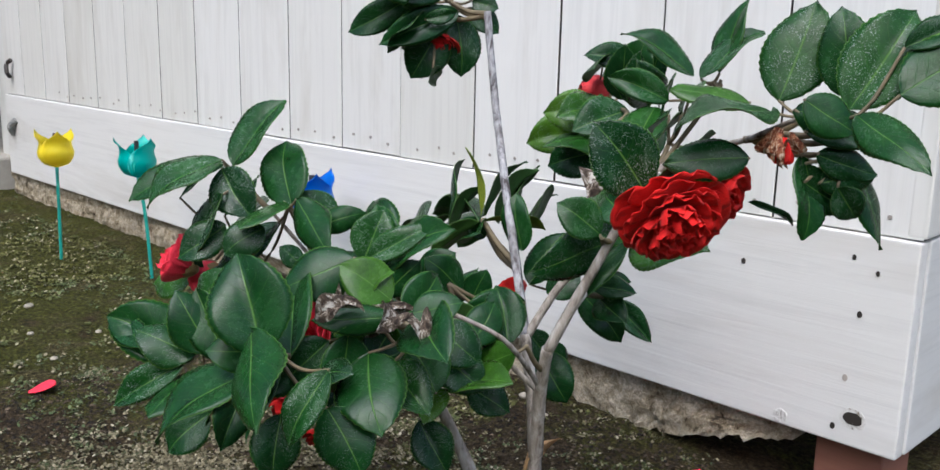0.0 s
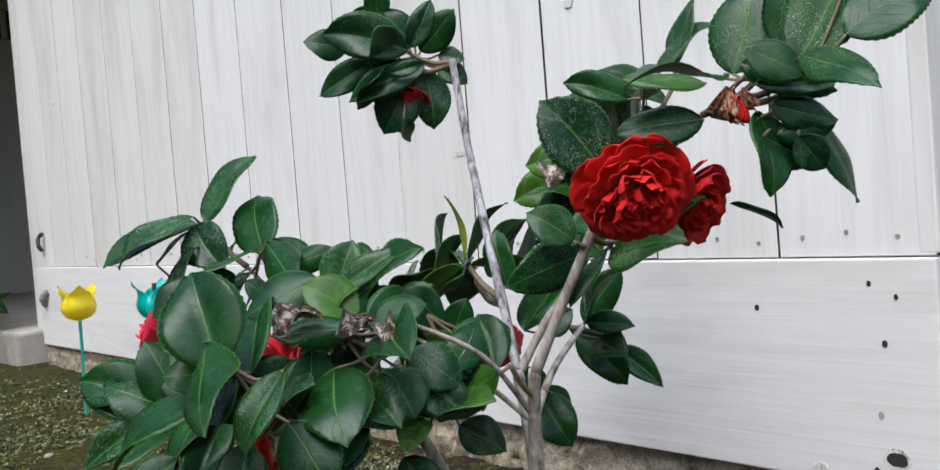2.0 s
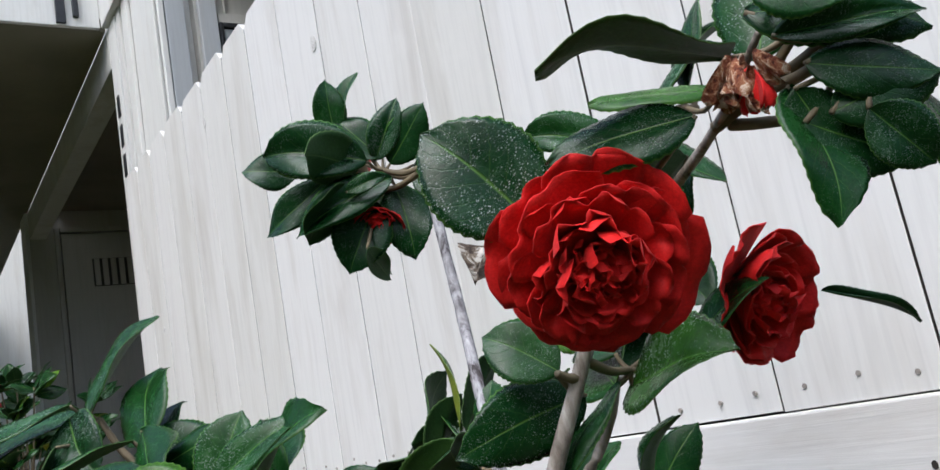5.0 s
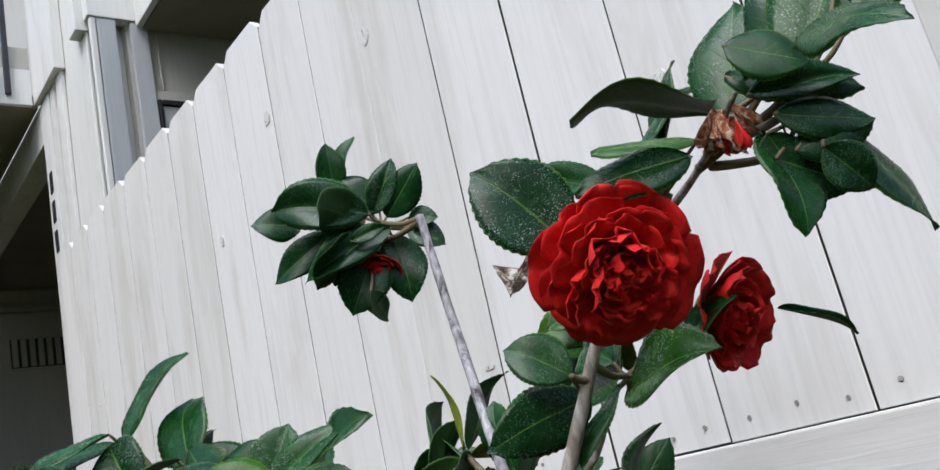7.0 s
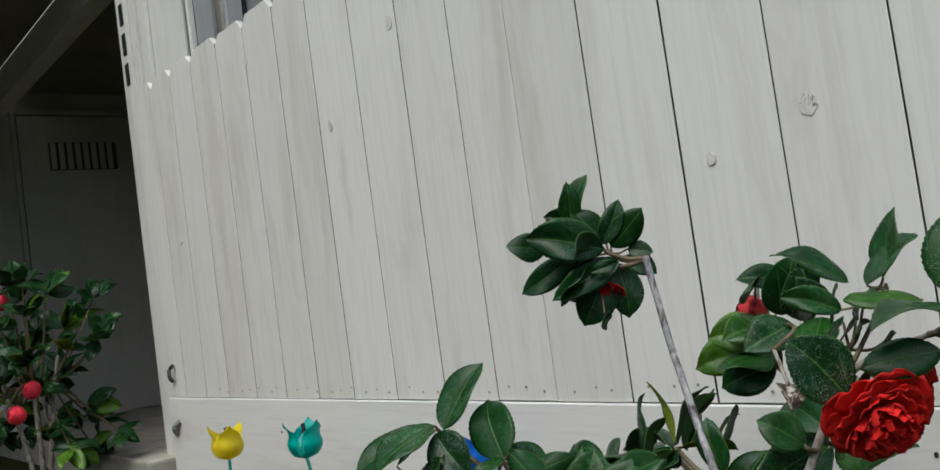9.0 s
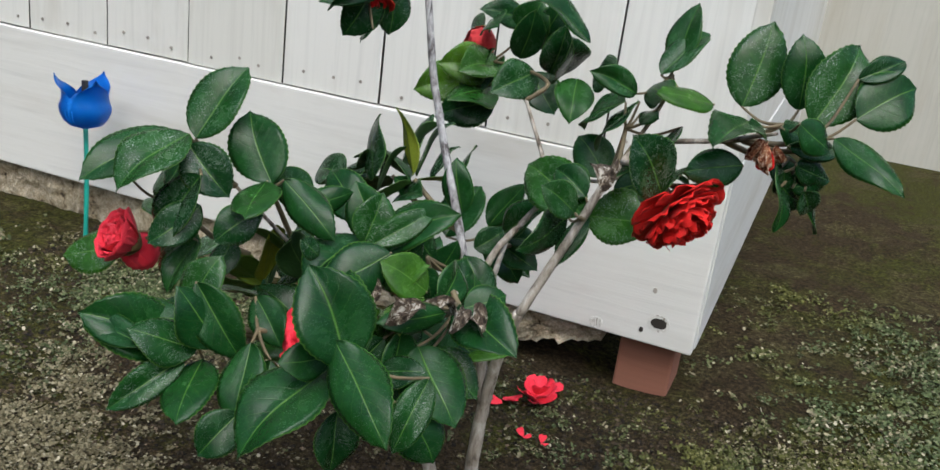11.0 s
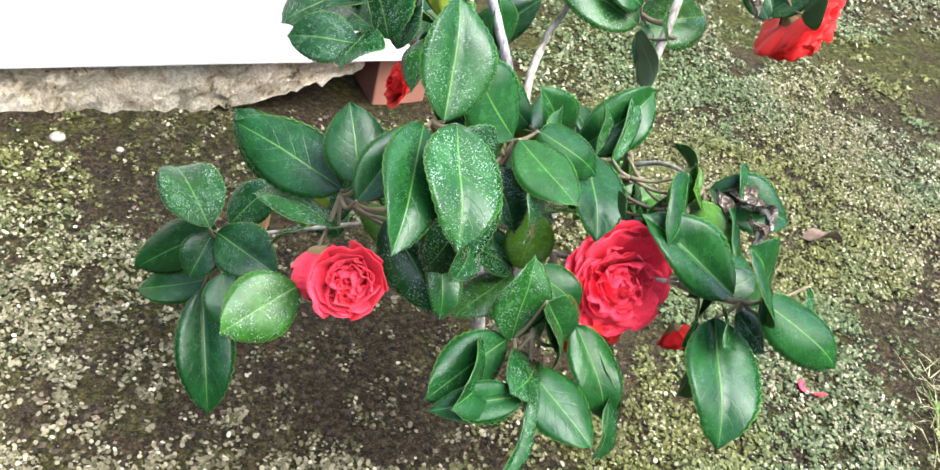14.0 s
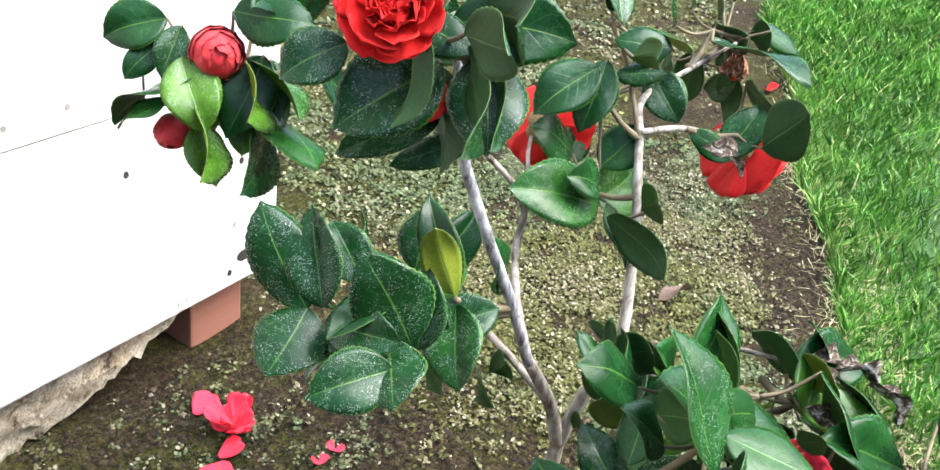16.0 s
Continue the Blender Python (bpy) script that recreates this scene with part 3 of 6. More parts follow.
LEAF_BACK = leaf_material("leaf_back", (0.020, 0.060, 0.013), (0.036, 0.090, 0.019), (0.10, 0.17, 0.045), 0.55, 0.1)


def withered_material():
    """A dead leaf: dark grey brown, bleached white in flakes."""
    a = Mat("withered_leaf", 0.8, 0.3)
    n = a.noise(a.mapping(), 5.0, 6, 0.7, 0.6)
    c = a.ramp(n, (0.38, (0.022, 0.014, 0.009)), (0.48, (0.085, 0.058, 0.040)), (0.55, (0.24, 0.19, 0.14)), (0.60, (0.62, 0.58, 0.52)))
    return a.out(c, a.bump(n, 0.8, 0.01))


DEAD_TOP = withered_material()
DRY_LEAF = plain("dry_brown_leaf", (0.12, 0.075, 0.05), 0.7, 0.4, 40.0, 0.4)


def leaf_mesh(seed, fold=0.25, arch=0.2, wave=0.02, twist=0.0, nu=30, nv=5, widest=0.44, mats=None, curl=0.0):
    """A pointed oval leaf, one long and one wide, from its base along +y to its tip at (0, 1, 0), face up +z: finely toothed, folded along the midrib, arched between its ends, quilted between the side veins."""
    rnd = random.Random(seed)
    top, low, uv = [], [], []
    ph, lop = rnd.uniform(0, 6.28), rnd.uniform(-0.05, 0.05)
    for i in range(nu + 1):
        t = i / nu
        if t < widest:
            body = math.sin(0.5 * math.pi * t / widest) ** 0.62
        else:
            q = (t - widest) / (1 - widest)
            body = math.cos(0.5 * math.pi * q) ** 0.76 if q < 0.84 else 0.350 * ((1 - q) / 0.16) ** 1.2
        tooth = 0.012 if i % 2 else -0.008
        half = max(0.006, 0.5 * body + (tooth if 2 < i < nu - 1 else 0))
        z0 = arch * 1.1 * t * (1 - t) * (1.25 - 0.5 * t) - 0.10 * arch * math.sin(2 * math.pi * t)
        tw = twist * (t - 0.3)
        bow = lop * math.sin(math.pi * t)
        for j in range(-nv, nv + 1):
            s = j / nv
            x = half * s
            quilt = 0.006 * math.sin(2 * math.pi * (7.0 * t - 2.2 * abs(s))) * abs(s) * (1 - s * s) * 2
            z = fold * abs(x) * (1 - 0.55 * abs(s)) - curl * x * x + quilt + wave * math.sin(8 * t + ph + (2 if s > 0 else 0)) * s * s
            x2, z2 = x * math.cos(tw) - z * math.sin(tw), x * math.sin(tw) + z * math.cos(tw)
            top.append((x2 + bow, t, z2 + z0))
            low.append((x2 * 0.995 + bow, t, z2 + z0 - 0.006))
            uv.append((0.5 + 0.5 * s, t))
    w = 2 * nv + 1
    n = len(top)
    faces, mat = [], []
    for i in range(nu):
        for j in range(w - 1):
            a = i * w + j
            faces.append((a, a + 1, a + w + 1, a + w))
            mat.append(0)
            faces.append((n + a, n + a + w, n + a + w + 1, n + a + 1))
            mat.append(1)
        for j in (0, w - 1):
            a = i * w + j
            q = (a, a + w, n + a + w, n + a)
            faces.append(q if j == 0 else q[::-1])
            mat.append(1)
    me = bpy.data.meshes.new("leaf")
    me.from_pydata(top + low, [], faces)
    me.polygons.foreach_set("material_index", mat)
    layer = me.uv_layers.new(name="leaf")
    uv2 = uv + uv
    idx = np.zeros(len(me.loops), dtype=np.int32)
    me.loops.foreach_get("vertex_index", idx)
    layer.data.foreach_set("uv", np.array(uv2, dtype=np.float32)[idx].ravel())
    for m in mats or (LEAF_TOP, LEAF_BACK):
        me.materials.append(m)
    me.shade_smooth()
    me.update()
    return me


LEAVES = [leaf_mesh(k, fold, arch, wave, tw, curl=curl) for k, (fold, arch, wave, tw, curl) in enumerate((
    (0.22, 0.22, 0.020, 0.10, 0.0), (0.30, 0.30, 0.028, -0.20, 0.0), (0.08, 0.34, 0.020, 0.15, 0.25), (0.38, 0.16, 0.024, 0.0, 0.0), (0.18, 0.26, 0.040, -0.25, 0.1), (0.12, 0.10, 0.030, 0.12, 0.3), (0.45, 0.30, 0.030, 0.30, 0.0), (0.05, 0.20, 0.035, -0.10, 0.45)))]
WITHERED = leaf_mesh(77, 0.9, 0.75, 0.12, 1.3, mats=(DEAD_TOP, DEAD_TOP))


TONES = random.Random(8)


def inside(parent, m):
    """A pose in the world as a pose in the thing that the part belongs to."""
    top = parent
    while top.parent is not None:
        top = top.parent
    return top.matrix_basis.inverted() @ m


def lay_leaf(parent, base, tip, width, lean=0.0, shape=None, face=None, name="leaf", label="", tone=None):
    """A leaf from base to tip. Its face turns to the direction face (up unless given), then leans about its midrib by that many degrees."""
    b, t = Vector(base), Vector(tip)
    y = (t - b)
    length = y.length
    y.normalize()
    up = Vector(face) if face is not None else Vector((0, 0, 1))
    x = y.cross(up)
    if x.length < 0.05:
        x = y.cross(Vector((0.6, -0.8, 0.2)))
    x.normalize()
    z = x.cross(y)
    m = Matrix((x, y, z)).transposed().to_4x4()
    m.translation = b
    m = m @ Matrix.Rotation(radians(lean), 4, "Y") @ Matrix.Diagonal((width * 1.20, length, length, 1))
    k = int(abs(b.x * 977 + b.y * 613 + b.z * 409) * 10) if shape is None else shape
    ob = new(name, LEAVES[k % len(LEAVES)] if name == "leaf" else WITHERED)
    ob.parent = parent
    ob.matrix_local = inside(parent, m)
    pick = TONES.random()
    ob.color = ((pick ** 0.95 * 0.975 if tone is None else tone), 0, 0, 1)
    if label:
        ob["label"] = label
    return ob


def petal_material(name, deep, bright):
    a = Mat(name, 0.6, 0.2)
    p = a.mapping("Object", (1, 1, 1))
    n = a.noise(p, 30.0, 4, 0.6)
    sep = a.t.nodes.new("ShaderNodeSeparateXYZ")
    a.link(a.coord.outputs["UV"], sep.inputs[0])
    streak = a.noise(a.mapping("UV", (40, 2, 1)), 3.0, 3, 0.6)
    c = a.mix(a.ramp(n, (0.3, 0.0), (0.75, 1.0)), deep, bright)
    c = a.mix(a.math("MULTIPLY", a.ramp(streak, (0.4, 0.0), (0.75, 0.5)), 0.6), c, tuple(v * 0.7 for v in deep))
    c = a.mix(1.0, c, a.ramp(a.rnd(), (0.0, 0.85), (1.0, 1.12)), "MULTIPLY")
    a.b.inputs["Sheen Weight"].default_value = 0.05
    return a.out(c, a.bump(streak, 0.25, 0.001))


PETAL = petal_material("red_petal", (0.54, 0.006, 0.006), (0.80, 0.018, 0.015))
PINK = petal_material("pink_petal", (0.74, 0.014, 0.038), (0.94, 0.060, 0.105))
BUDPETAL = petal_material("bud_petal", (0.66, 0.010, 0.030), (0.90, 0.070, 0.115))
ROUNDBUD = petal_material("round_bud_petal", (0.46, 0.012, 0.020), (0.72, 0.08, 0.085))
SEPAL = plain("bud_sepal", (0.20, 0.13, 0.05), 0.7, 0.4, 80.0, 0.3)


def withered_petal_material():
    a = Mat("withered_petal", 0.7, 0.25)
    n = a.noise(a.mapping("Object", (1, 1, 1)), 3.5, 5, 0.7, 0.5)
    c = a.ramp(n, (0.36, (0.05, 0.012, 0.008)), (0.46, (0.22, 0.055, 0.025)), (0.54, (0.42, 0.20, 0.10)), (0.62, (0.74, 0.60, 0.48)))
    return a.out(c, a.bump(n, 0.6, 0.02))


BROWNPETAL = withered_petal_material()


def petal_mesh(name, seed, cup, ruffle, notch, mat, nu=7, nv=5):
    """A broad petal from its claw along +y, cupped, with a wavy, slightly notched rim; it has a front and a back."""
    rnd = random.Random(seed)
    p1, p2 = rnd.uniform(0, 6.28), rnd.uniform(0, 6.28)
    top, uv = [], []
    for i in range(nu + 1):
        t = i / nu
        half = 0.5 * (0.22 + 0.85 * math.sin(min(1.0, t * 1.02) * math.pi * 0.60)) * (1 if t < 0.82 else math.sqrt(max(0.0, 1 - ((t - 0.82) / 0.26) ** 2)))
        for j in range(-nv, nv + 1):
            s = j / nv
            x = half * s
            y = t * (1 - 0.10 * s * s) - (notch * (1 - abs(s)) ** 3 * t ** 4)
            z = cup * (t * t * 0.55 + 0.5 * x * x * 2) + ruffle * t * t * (math.sin(4.5 * s + p1) + 0.5 * math.sin(9 * s + p2))
            top.append((x, y, z))
            uv.append((0.5 + s * 0.5, t))
    w, n = 2 * nv + 1, len(top)
    low = [(x, y, z - 0.018) for x, y, z in top]
    faces = []
    for i in range(nu):
        for j in range(w - 1):
            a = i * w + j
            faces += [(a, a + 1, a + w + 1, a + w), (n + a, n + a + w, n + a + w + 1, n + a + 1)]
        for j in (0, w - 1):
            a = i * w + j
            q = (a, a + w, n + a + w, n + a)
            faces.append(q if j == 0 else q[::-1])
    a = nu * w
    faces += [(a + j, a + j + 1, n + a + j + 1, n + a + j) for j in range(w - 1)]
    me = bpy.data.meshes.new(name)
    me.from_pydata(top + low, [], faces)
    layer = me.uv_layers.new(name="petal")
    idx = np.zeros(len(me.loops), dtype=np.int32)
    me.loops.foreach_get("vertex_index", idx)
    layer.data.foreach_set("uv", np.array(uv + uv, dtype=np.float32)[idx].ravel())
    me.materials.append(mat)
    me.shade_smooth()
    return me


PETALS = {mat: [petal_mesh("petal", 10 + k, cup, ruf, notch, mat) for k, (cup, ruf, notch) in enumerate(((0.30, 0.03, 0.04), (0.40, 0.06, 0.10), (0.20, 0.05, 0.03), (0.62, 0.10, 0.14), (0.85, 0.12, 0.10)))] for mat in (PETAL, PINK, BUDPETAL)}


BROWNS = [petal_mesh("petal", 60 + k, cup, ruf, 0.1, BROWNPETAL) for k, (cup, ruf) in enumerate(((0.9, 0.16), (0.6, 0.22), (1.1, 0.12)))]


SEPALS = [petal_mesh("sepal", 70 + k, 0.7, 0.04, 0.0, SEPAL) for k in range(2)]


def axis_frame(at, facing):
    """A frame at a place whose z axis points along facing."""
    z = Vector(facing).normalized()
    m = z.to_track_quat("Z", "Y").to_matrix().to_4x4()
    m.translation = at
    return m


def bloom(parent, at, facing, radius, mat=PETAL, seed=1, rings=6, flat=0.0, label=""):
    """A full double bloom: rings of overlapping petals round a ruffled heart. at: the heart; it opens along facing."""
    head = new("bloom")
    head.empty_display_size = 0.02
    head.parent = parent
    f = axis_frame(at, facing)
    head.matrix_local = inside(parent, f)
    if label:
        head["label"] = label
    rnd = random.Random(seed)
    for k in range(rings):
        u = k / (rings - 1)
        loose = 0.35 + 0.65 * u
        count = round(9 - 2 * u)
        tilt = radians(-4 + flat + 58 * u ** 1.1)
        length = radius * (1.0 - 0.50 * u ** 0.85)
        start = radius * (0.05 + 0.12 * (1 - u))
        lift = radius * (-0.20 + 0.22 * u)
        for q in range(count):
            a = 2 * math.pi * (q + 0.5 * (k % 2)) / count + rnd.uniform(-0.30, 0.30) * loose
            tl = tilt + radians(rnd.uniform(-17, 17) * loose)
            size = length * rnd.uniform(0.84, 1.08)
            wide = size * (1.02 - 0.20 * u) * rnd.uniform(0.85, 1.15)
            o = new("petal", rnd.choice(PETALS[mat][1:] if k > 1 else PETALS[mat][:3]))
            o.parent = head
            o.matrix_local = Matrix.Rotation(a, 4, "Z") @ Matrix.Translation((0, start, lift)) @ Matrix.Rotation(tl, 4, "X") @ Matrix.Rotation(radians(rnd.uniform(-26, 26) * loose), 4, "Y") @ Matrix.Diagonal((wide, size, size, 1))
    bm = bmesh.new()
    bmesh.ops.create_uvsphere(bm, u_segments=10, v_segments=6, radius=radius * 0.17)
    o = link_mesh("receptacle", bm, SEPAL, head, smooth=True)
    o.matrix_local = Matrix.Translation((0, 0, -0.26 * radius)) @ Matrix.Diagonal((1, 1, 0.8, 1))
    for q in range(6):
        o = new("sepal", SEPALS[q % 2])
        o.parent = head
        size = radius * rnd.uniform(0.42, 0.55)
        o.matrix_local = Matrix.Rotation(1.05 * q + rnd.uniform(-0.2, 0.2), 4, "Z") @ Matrix.Translation((0, 0.02 * radius, -0.44 * radius)) @ Matrix.Rotation(radians(rnd.uniform(14, 34)), 4, "X") @ Matrix.Diagonal((size, size, size, 1))
    for q in range(15):
        a, tl = rnd.uniform(0, 6.28), radians(rnd.uniform(48, 100))
        size = radius * rnd.uniform(0.32, 0.52)
        o = new("petal", PETALS[mat][rnd.choice((3, 4))])
        o.parent = head
        o.matrix_local = Matrix.Rotation(a, 4, "Z") @ Matrix.Translation((0, rnd.uniform(0.0, 0.30) * radius, rnd.uniform(-0.06, 0.05) * radius)) @ Matrix.Rotation(tl, 4, "X") @ Matrix.Rotation(radians(rnd.uniform(-70, 70)), 4, "Y") @ Matrix.Diagonal((size * rnd.uniform(0.8, 1.2), size, size, 1))
    return head


def bud(parent, at, facing, radius, openness=0.2, mat=BUDPETAL, seed=1, label=""):
    """A round bud: overlapping petals wrapped tightly, a few scales at its base."""
    head = new("bud")
    head.empty_display_size = 0.02
    head.parent = parent
    f = axis_frame(at, facing)
    head.matrix_local = inside(parent, f)
    if label:
        head["label"] = label
    rnd = random.Random(seed)
    bm = bmesh.new()
    bmesh.ops.create_uvsphere(bm, u_segments=14, v_segments=9, radius=radius * 0.80)
    link_mesh("heart", bm, mat, head, smooth=True)
    for k in range(5):
        for q in range(4):
            a = 2 * math.pi * q / 4 + 1.1 * k + rnd.uniform(-0.25, 0.25)
            bm = bmesh.new()
            r = radius * (1.02 - 0.045 * k)
            reach = 96 + 13 * k - 30 * openness * (4 - k) / 4 + rnd.uniform(-8, 8)
            rows = []
            for i in range(8):
                th = radians(14 + reach * i / 7)
                half = 1.05 * math.sin(min(1.0, (i + 0.8) / 6.4) * math.pi * 0.60) * (1 if i < 6 else 0.86 - 0.22 * (i - 6))
                lip = openness * 0.16 * max(0.0, i - 4) / 3
                row = []
                for j in range(-4, 5):
                    b2 = half * j / 4
                    rr = r * (1 + lip + 0.025 * math.sin(2.2 * j + q + k) * i / 7)
                    row.append(bm.verts.new((rr * math.sin(th) * math.sin(b2), rr * math.sin(th) * math.cos(b2), -rr * math.cos(th) * 1.08)))
                rows.append(row)
            for ra, rb in zip(rows, rows[1:]):
                for j in range(8):
                    bm.faces.new((ra[j], ra[j + 1], rb[j + 1], rb[j]))
            bm.normal_update()
            o = link_mesh("petal", bm, mat, head, smooth=True)
            o.matrix_local = Matrix.Rotation(a, 4, "Z")
    for q in range(4):
        bm = bmesh.new()
        rows = []
        for i in range(5):
            th = radians(5 + 50 * i / 4)
            half = 0.65 * math.sin(min(1.0, (i + 0.5) / 4.0) * math.pi * 0.75)
            rows.append([bm.verts.new((1.05 * radius * math.sin(th) * math.sin(half * j / 2), 1.05 * radius * math.sin(th) * math.cos(half * j / 2), -1.2 * radius * math.cos(th))) for j in range(-2, 3)])
        for ra, rb in zip(rows, rows[1:]):
            for j in range(4):
                bm.faces.new((ra[j], ra[j + 1], rb[j + 1], rb[j]))
        o = link_mesh("sepal", bm, SEPAL, head, smooth=True)
        o.matrix_local = Matrix.Rotation(2 * math.pi * q / 4 + 0.4, 4, "Z")
    return head


def bark_material():
    a = Mat("grey_bark", 0.85, 0.2)
    p = a.mapping("Object", (1, 1, 0.25))
    n = a.noise(p, 90.0, 5, 0.65, 0.4)
    m = a.noise(a.mapping(), 22.0, 4, 0.6)
    c = a.ramp(n, (0.34, (0.070, 0.054, 0.042)), (0.46, (0.24, 0.205, 0.17)), (0.60, (0.40, 0.36, 0.32)), (0.72, (0.56, 0.53, 0.49)))
    c = a.mix(a.ramp(m, (0.55, 0.0), (0.70, 0.6)), c, (0.60, 0.58, 0.55))
    return a.out(c, a.bump(n, 0.7, 0.002))


BARK = bark_material()


def pale_bark():
    """Dead wood bleached grey, with dark cracks and lichen-white blotches."""
    a = Mat("dead_pale_bark", 0.85, 0.2)
    n = a.noise(a.mapping("Object", (1, 1, 0.35)), 120.0, 5, 0.7, 0.5)
    m = a.noise(a.mapping(), 40.0, 4, 0.6)
    c = a.ramp(n, (0.38, (0.07, 0.06, 0.06)), (0.47, (0.24, 0.23, 0.24)), (0.60, (0.44, 0.43, 0.44)), (0.75, (0.62, 0.61, 0.60)))
    c = a.mix(a.ramp(m, (0.52, 0.0), (0.62, 0.55)), c, (0.15, 0.14, 0.14))
    return a.out(c, a.bump(n, 0.8, 0.002))


PALEBARK = pale_bark()
TWIGBARK = plain("green_brown_twig", (0.13, 0.10, 0.055), 0.7, 0.35, 60.0, 0.4)


def stem(parent, points, r0, r1, mat, name="branch", label="", sides=9, seed=0, n=6):
    pts = spline(points, n)
    bm = tube(pts, taper(r0, r1, len(pts)), sides, None, 0.16, seed)
    bm.transform(inside(parent, Matrix.Identity(4)))
    return part(name, bm, mat, parent, label, True)

# ---- the camellia in front of the fence ----
CENTRE = Vector((-0.46, 0.64, 0.30))
shrub = thing("camellia_shrub", "glossy dark green camellia shrub with red double blooms", "shrub", at=(-0.38, 0.745, 0))
LIMB_TOP = (-0.425, 0.875, 0.472)


def place(br, face, rows, tone=None):
    """Leaves of one shoot, each from base to tip with its width and lean, facing one way with small differences."""
    rnd = random.Random(len(rows) * 7 + int(abs(rows[0][0]) * 1000))
    for bx, by, bz, tx, ty, tz, w, lean in rows:
        f = Vector(face) + Vector((rnd.uniform(-0.2, 0.2), rnd.uniform(-0.2, 0.2), rnd.uniform(-0.15, 0.25)))
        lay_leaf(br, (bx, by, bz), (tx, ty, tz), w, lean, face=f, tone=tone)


def outward(p, up=0.9):
    d = Vector(p) - CENTRE
    d.z *= 0.4
    return d.normalized() * 0.55 + Vector((0, 0, up))


def twig(joint, start, leaves, seed=0, r=0.0026, mat=TWIGBARK, bend=(0, 0, 0.0)):
    """A leafy shoot: a thin stem from start to the joint with leaves from the joint to their tips. leaves: rows of tip x, y, z, width, lean."""
    a, b = Vector(start), Vector(joint)
    mid = (a + b) / 2 + Vector(bend) + Vector((0, 0, -0.06)) * (b - a).length
    br = stem(shrub, [a, mid, b], r * 1.5, r, mat, "twig", seed=seed, sides=6)
    for n, (x, y, z, w, lean) in enumerate(leaves):
        t = Vector((x, y, z))
        base = b + (t - b) * 0.06
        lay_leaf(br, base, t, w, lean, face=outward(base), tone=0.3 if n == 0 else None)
    return br


def spray(br, joint, axis, count, length, seed, spread=62, width=0.5, flat=0.0):
    """Further leaves round the end of a shoot that points along axis."""
    rnd = random.Random(seed)
    ax = Vector(axis).normalized()
    side = ax.cross(Vector((0.2, 0.1, 1))).normalized()
    j = Vector(joint)
    for k in range(count):
        turn = Matrix.Rotation(k * 2.4 + rnd.uniform(-0.5, 0.5), 4, ax)
        open_ = radians(spread + rnd.uniform(-18, 22))
        d = (ax * math.cos(open_) + (turn @ side) * math.sin(open_)).normalized()
        d.z -= flat
        ln = length * rnd.uniform(0.75, 1.15)
        base = j - ax * rnd.uniform(0.0, 0.035) + d * 0.006
        lay_leaf(br, base, base + d * ln, ln * width * rnd.uniform(0.85, 1.1), rnd.uniform(-25, 25), face=outward(base, 0.7))


def sprig(joint, start, seed, rows, r=0.0020):
    """A leafy shoot from start to joint. rows: leaf base, tip, width, the way the face looks, tone; a short stalk joins each leaf to the shoot."""
    a, b = Vector(start), Vector(joint)
    pts = spline([a, (a + b) / 2 + Vector((0, 0, -0.08)) * (b - a).length, b], 5)
    bm = tube(pts, taper(r * 1.5, r, len(pts)), 7, None, 0.16, seed)
    for row in rows:
        base = Vector(row[0:3])
        d = base - b
        if 0.004 < d.length < 0.075:
            pull = b + d * 0.5 + Vector((0, 0, -0.12)) * d.length
            tube(spline([b, pull, base], 4), taper(r * 0.85, 0.0011, 9), 6, bm)
    bm.transform(inside(shrub, Matrix.Identity(4)))
    br = part("twig", bm, TWIGBARK, shrub, "", True)
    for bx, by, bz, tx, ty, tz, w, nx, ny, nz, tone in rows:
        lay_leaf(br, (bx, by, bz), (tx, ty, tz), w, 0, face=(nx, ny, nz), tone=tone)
    return br


# trunk and main limbs
stem(shrub, [(-0.380, 0.745, -0.03), (-0.383, 0.742, 0.10), (-0.378, 0.740, 0.19), (-0.366, 0.729, 0.255), (-0.350, 0.717, 0.303)], 0.0080, 0.0052, BARK, "trunk")
stem(shrub, [(-0.392, 0.742, -0.03), (-0.430, 0.735, 0.10), (-0.462, 0.715, 0.19), (-0.475, 0.68, 0.26)], 0.0078, 0.0048, BARK, "trunk", seed=2)
stem(shrub, [(-0.379, 0.741, 0.185), (-0.394, 0.751, 0.235), (-0.420, 0.767, 0.287)], 0.0066, 0.0052, BARK, "branch", seed=13)
stub = stem(shrub, [(-0.419, 0.767, 0.284), (-0.449, 0.781, 0.358), (-0.472, 0.792, 0.409), (-0.494, 0.803, 0.461), (-0.508, 0.809, 0.500), (-0.527, 0.814, 0.588)], 0.0046, 0.0038, PALEBARK, "branch", "bare pale grey branch", seed=3)
limb_a = stem(shrub, [(-0.351, 0.718, 0.300), (-0.320, 0.741, 0.380), (-0.293, 0.768, 0.450), (-0.265, 0.783, 0.475), (-0.210, 0.768, 0.492), (-0.162, 0.748, 0.512)], 0.0050, 0.0015, BARK, "branch", seed=4)
limb_b = stem(shrub, [(-0.419, 0.768, 0.286), (-0.407, 0.796, 0.330), (-0.388, 0.815, 0.362), (-0.374, 0.826, 0.402), LIMB_TOP], 0.0044, 0.0020, BARK, "branch", seed=5)
stem(shrub, [(-0.290, 0.770, 0.455), (-0.262, 0.742, 0.460), (-0.232, 0.712, 0.450)], 0.0030, 0.0024, BARK, "branch", seed=14)
limb_c = stem(shrub, [(-0.366, 0.729, 0.255), (-0.400, 0.675, 0.315), (-0.455, 0.635, 0.355)], 0.0025, 0.0017, BARK, "branch", seed=6)
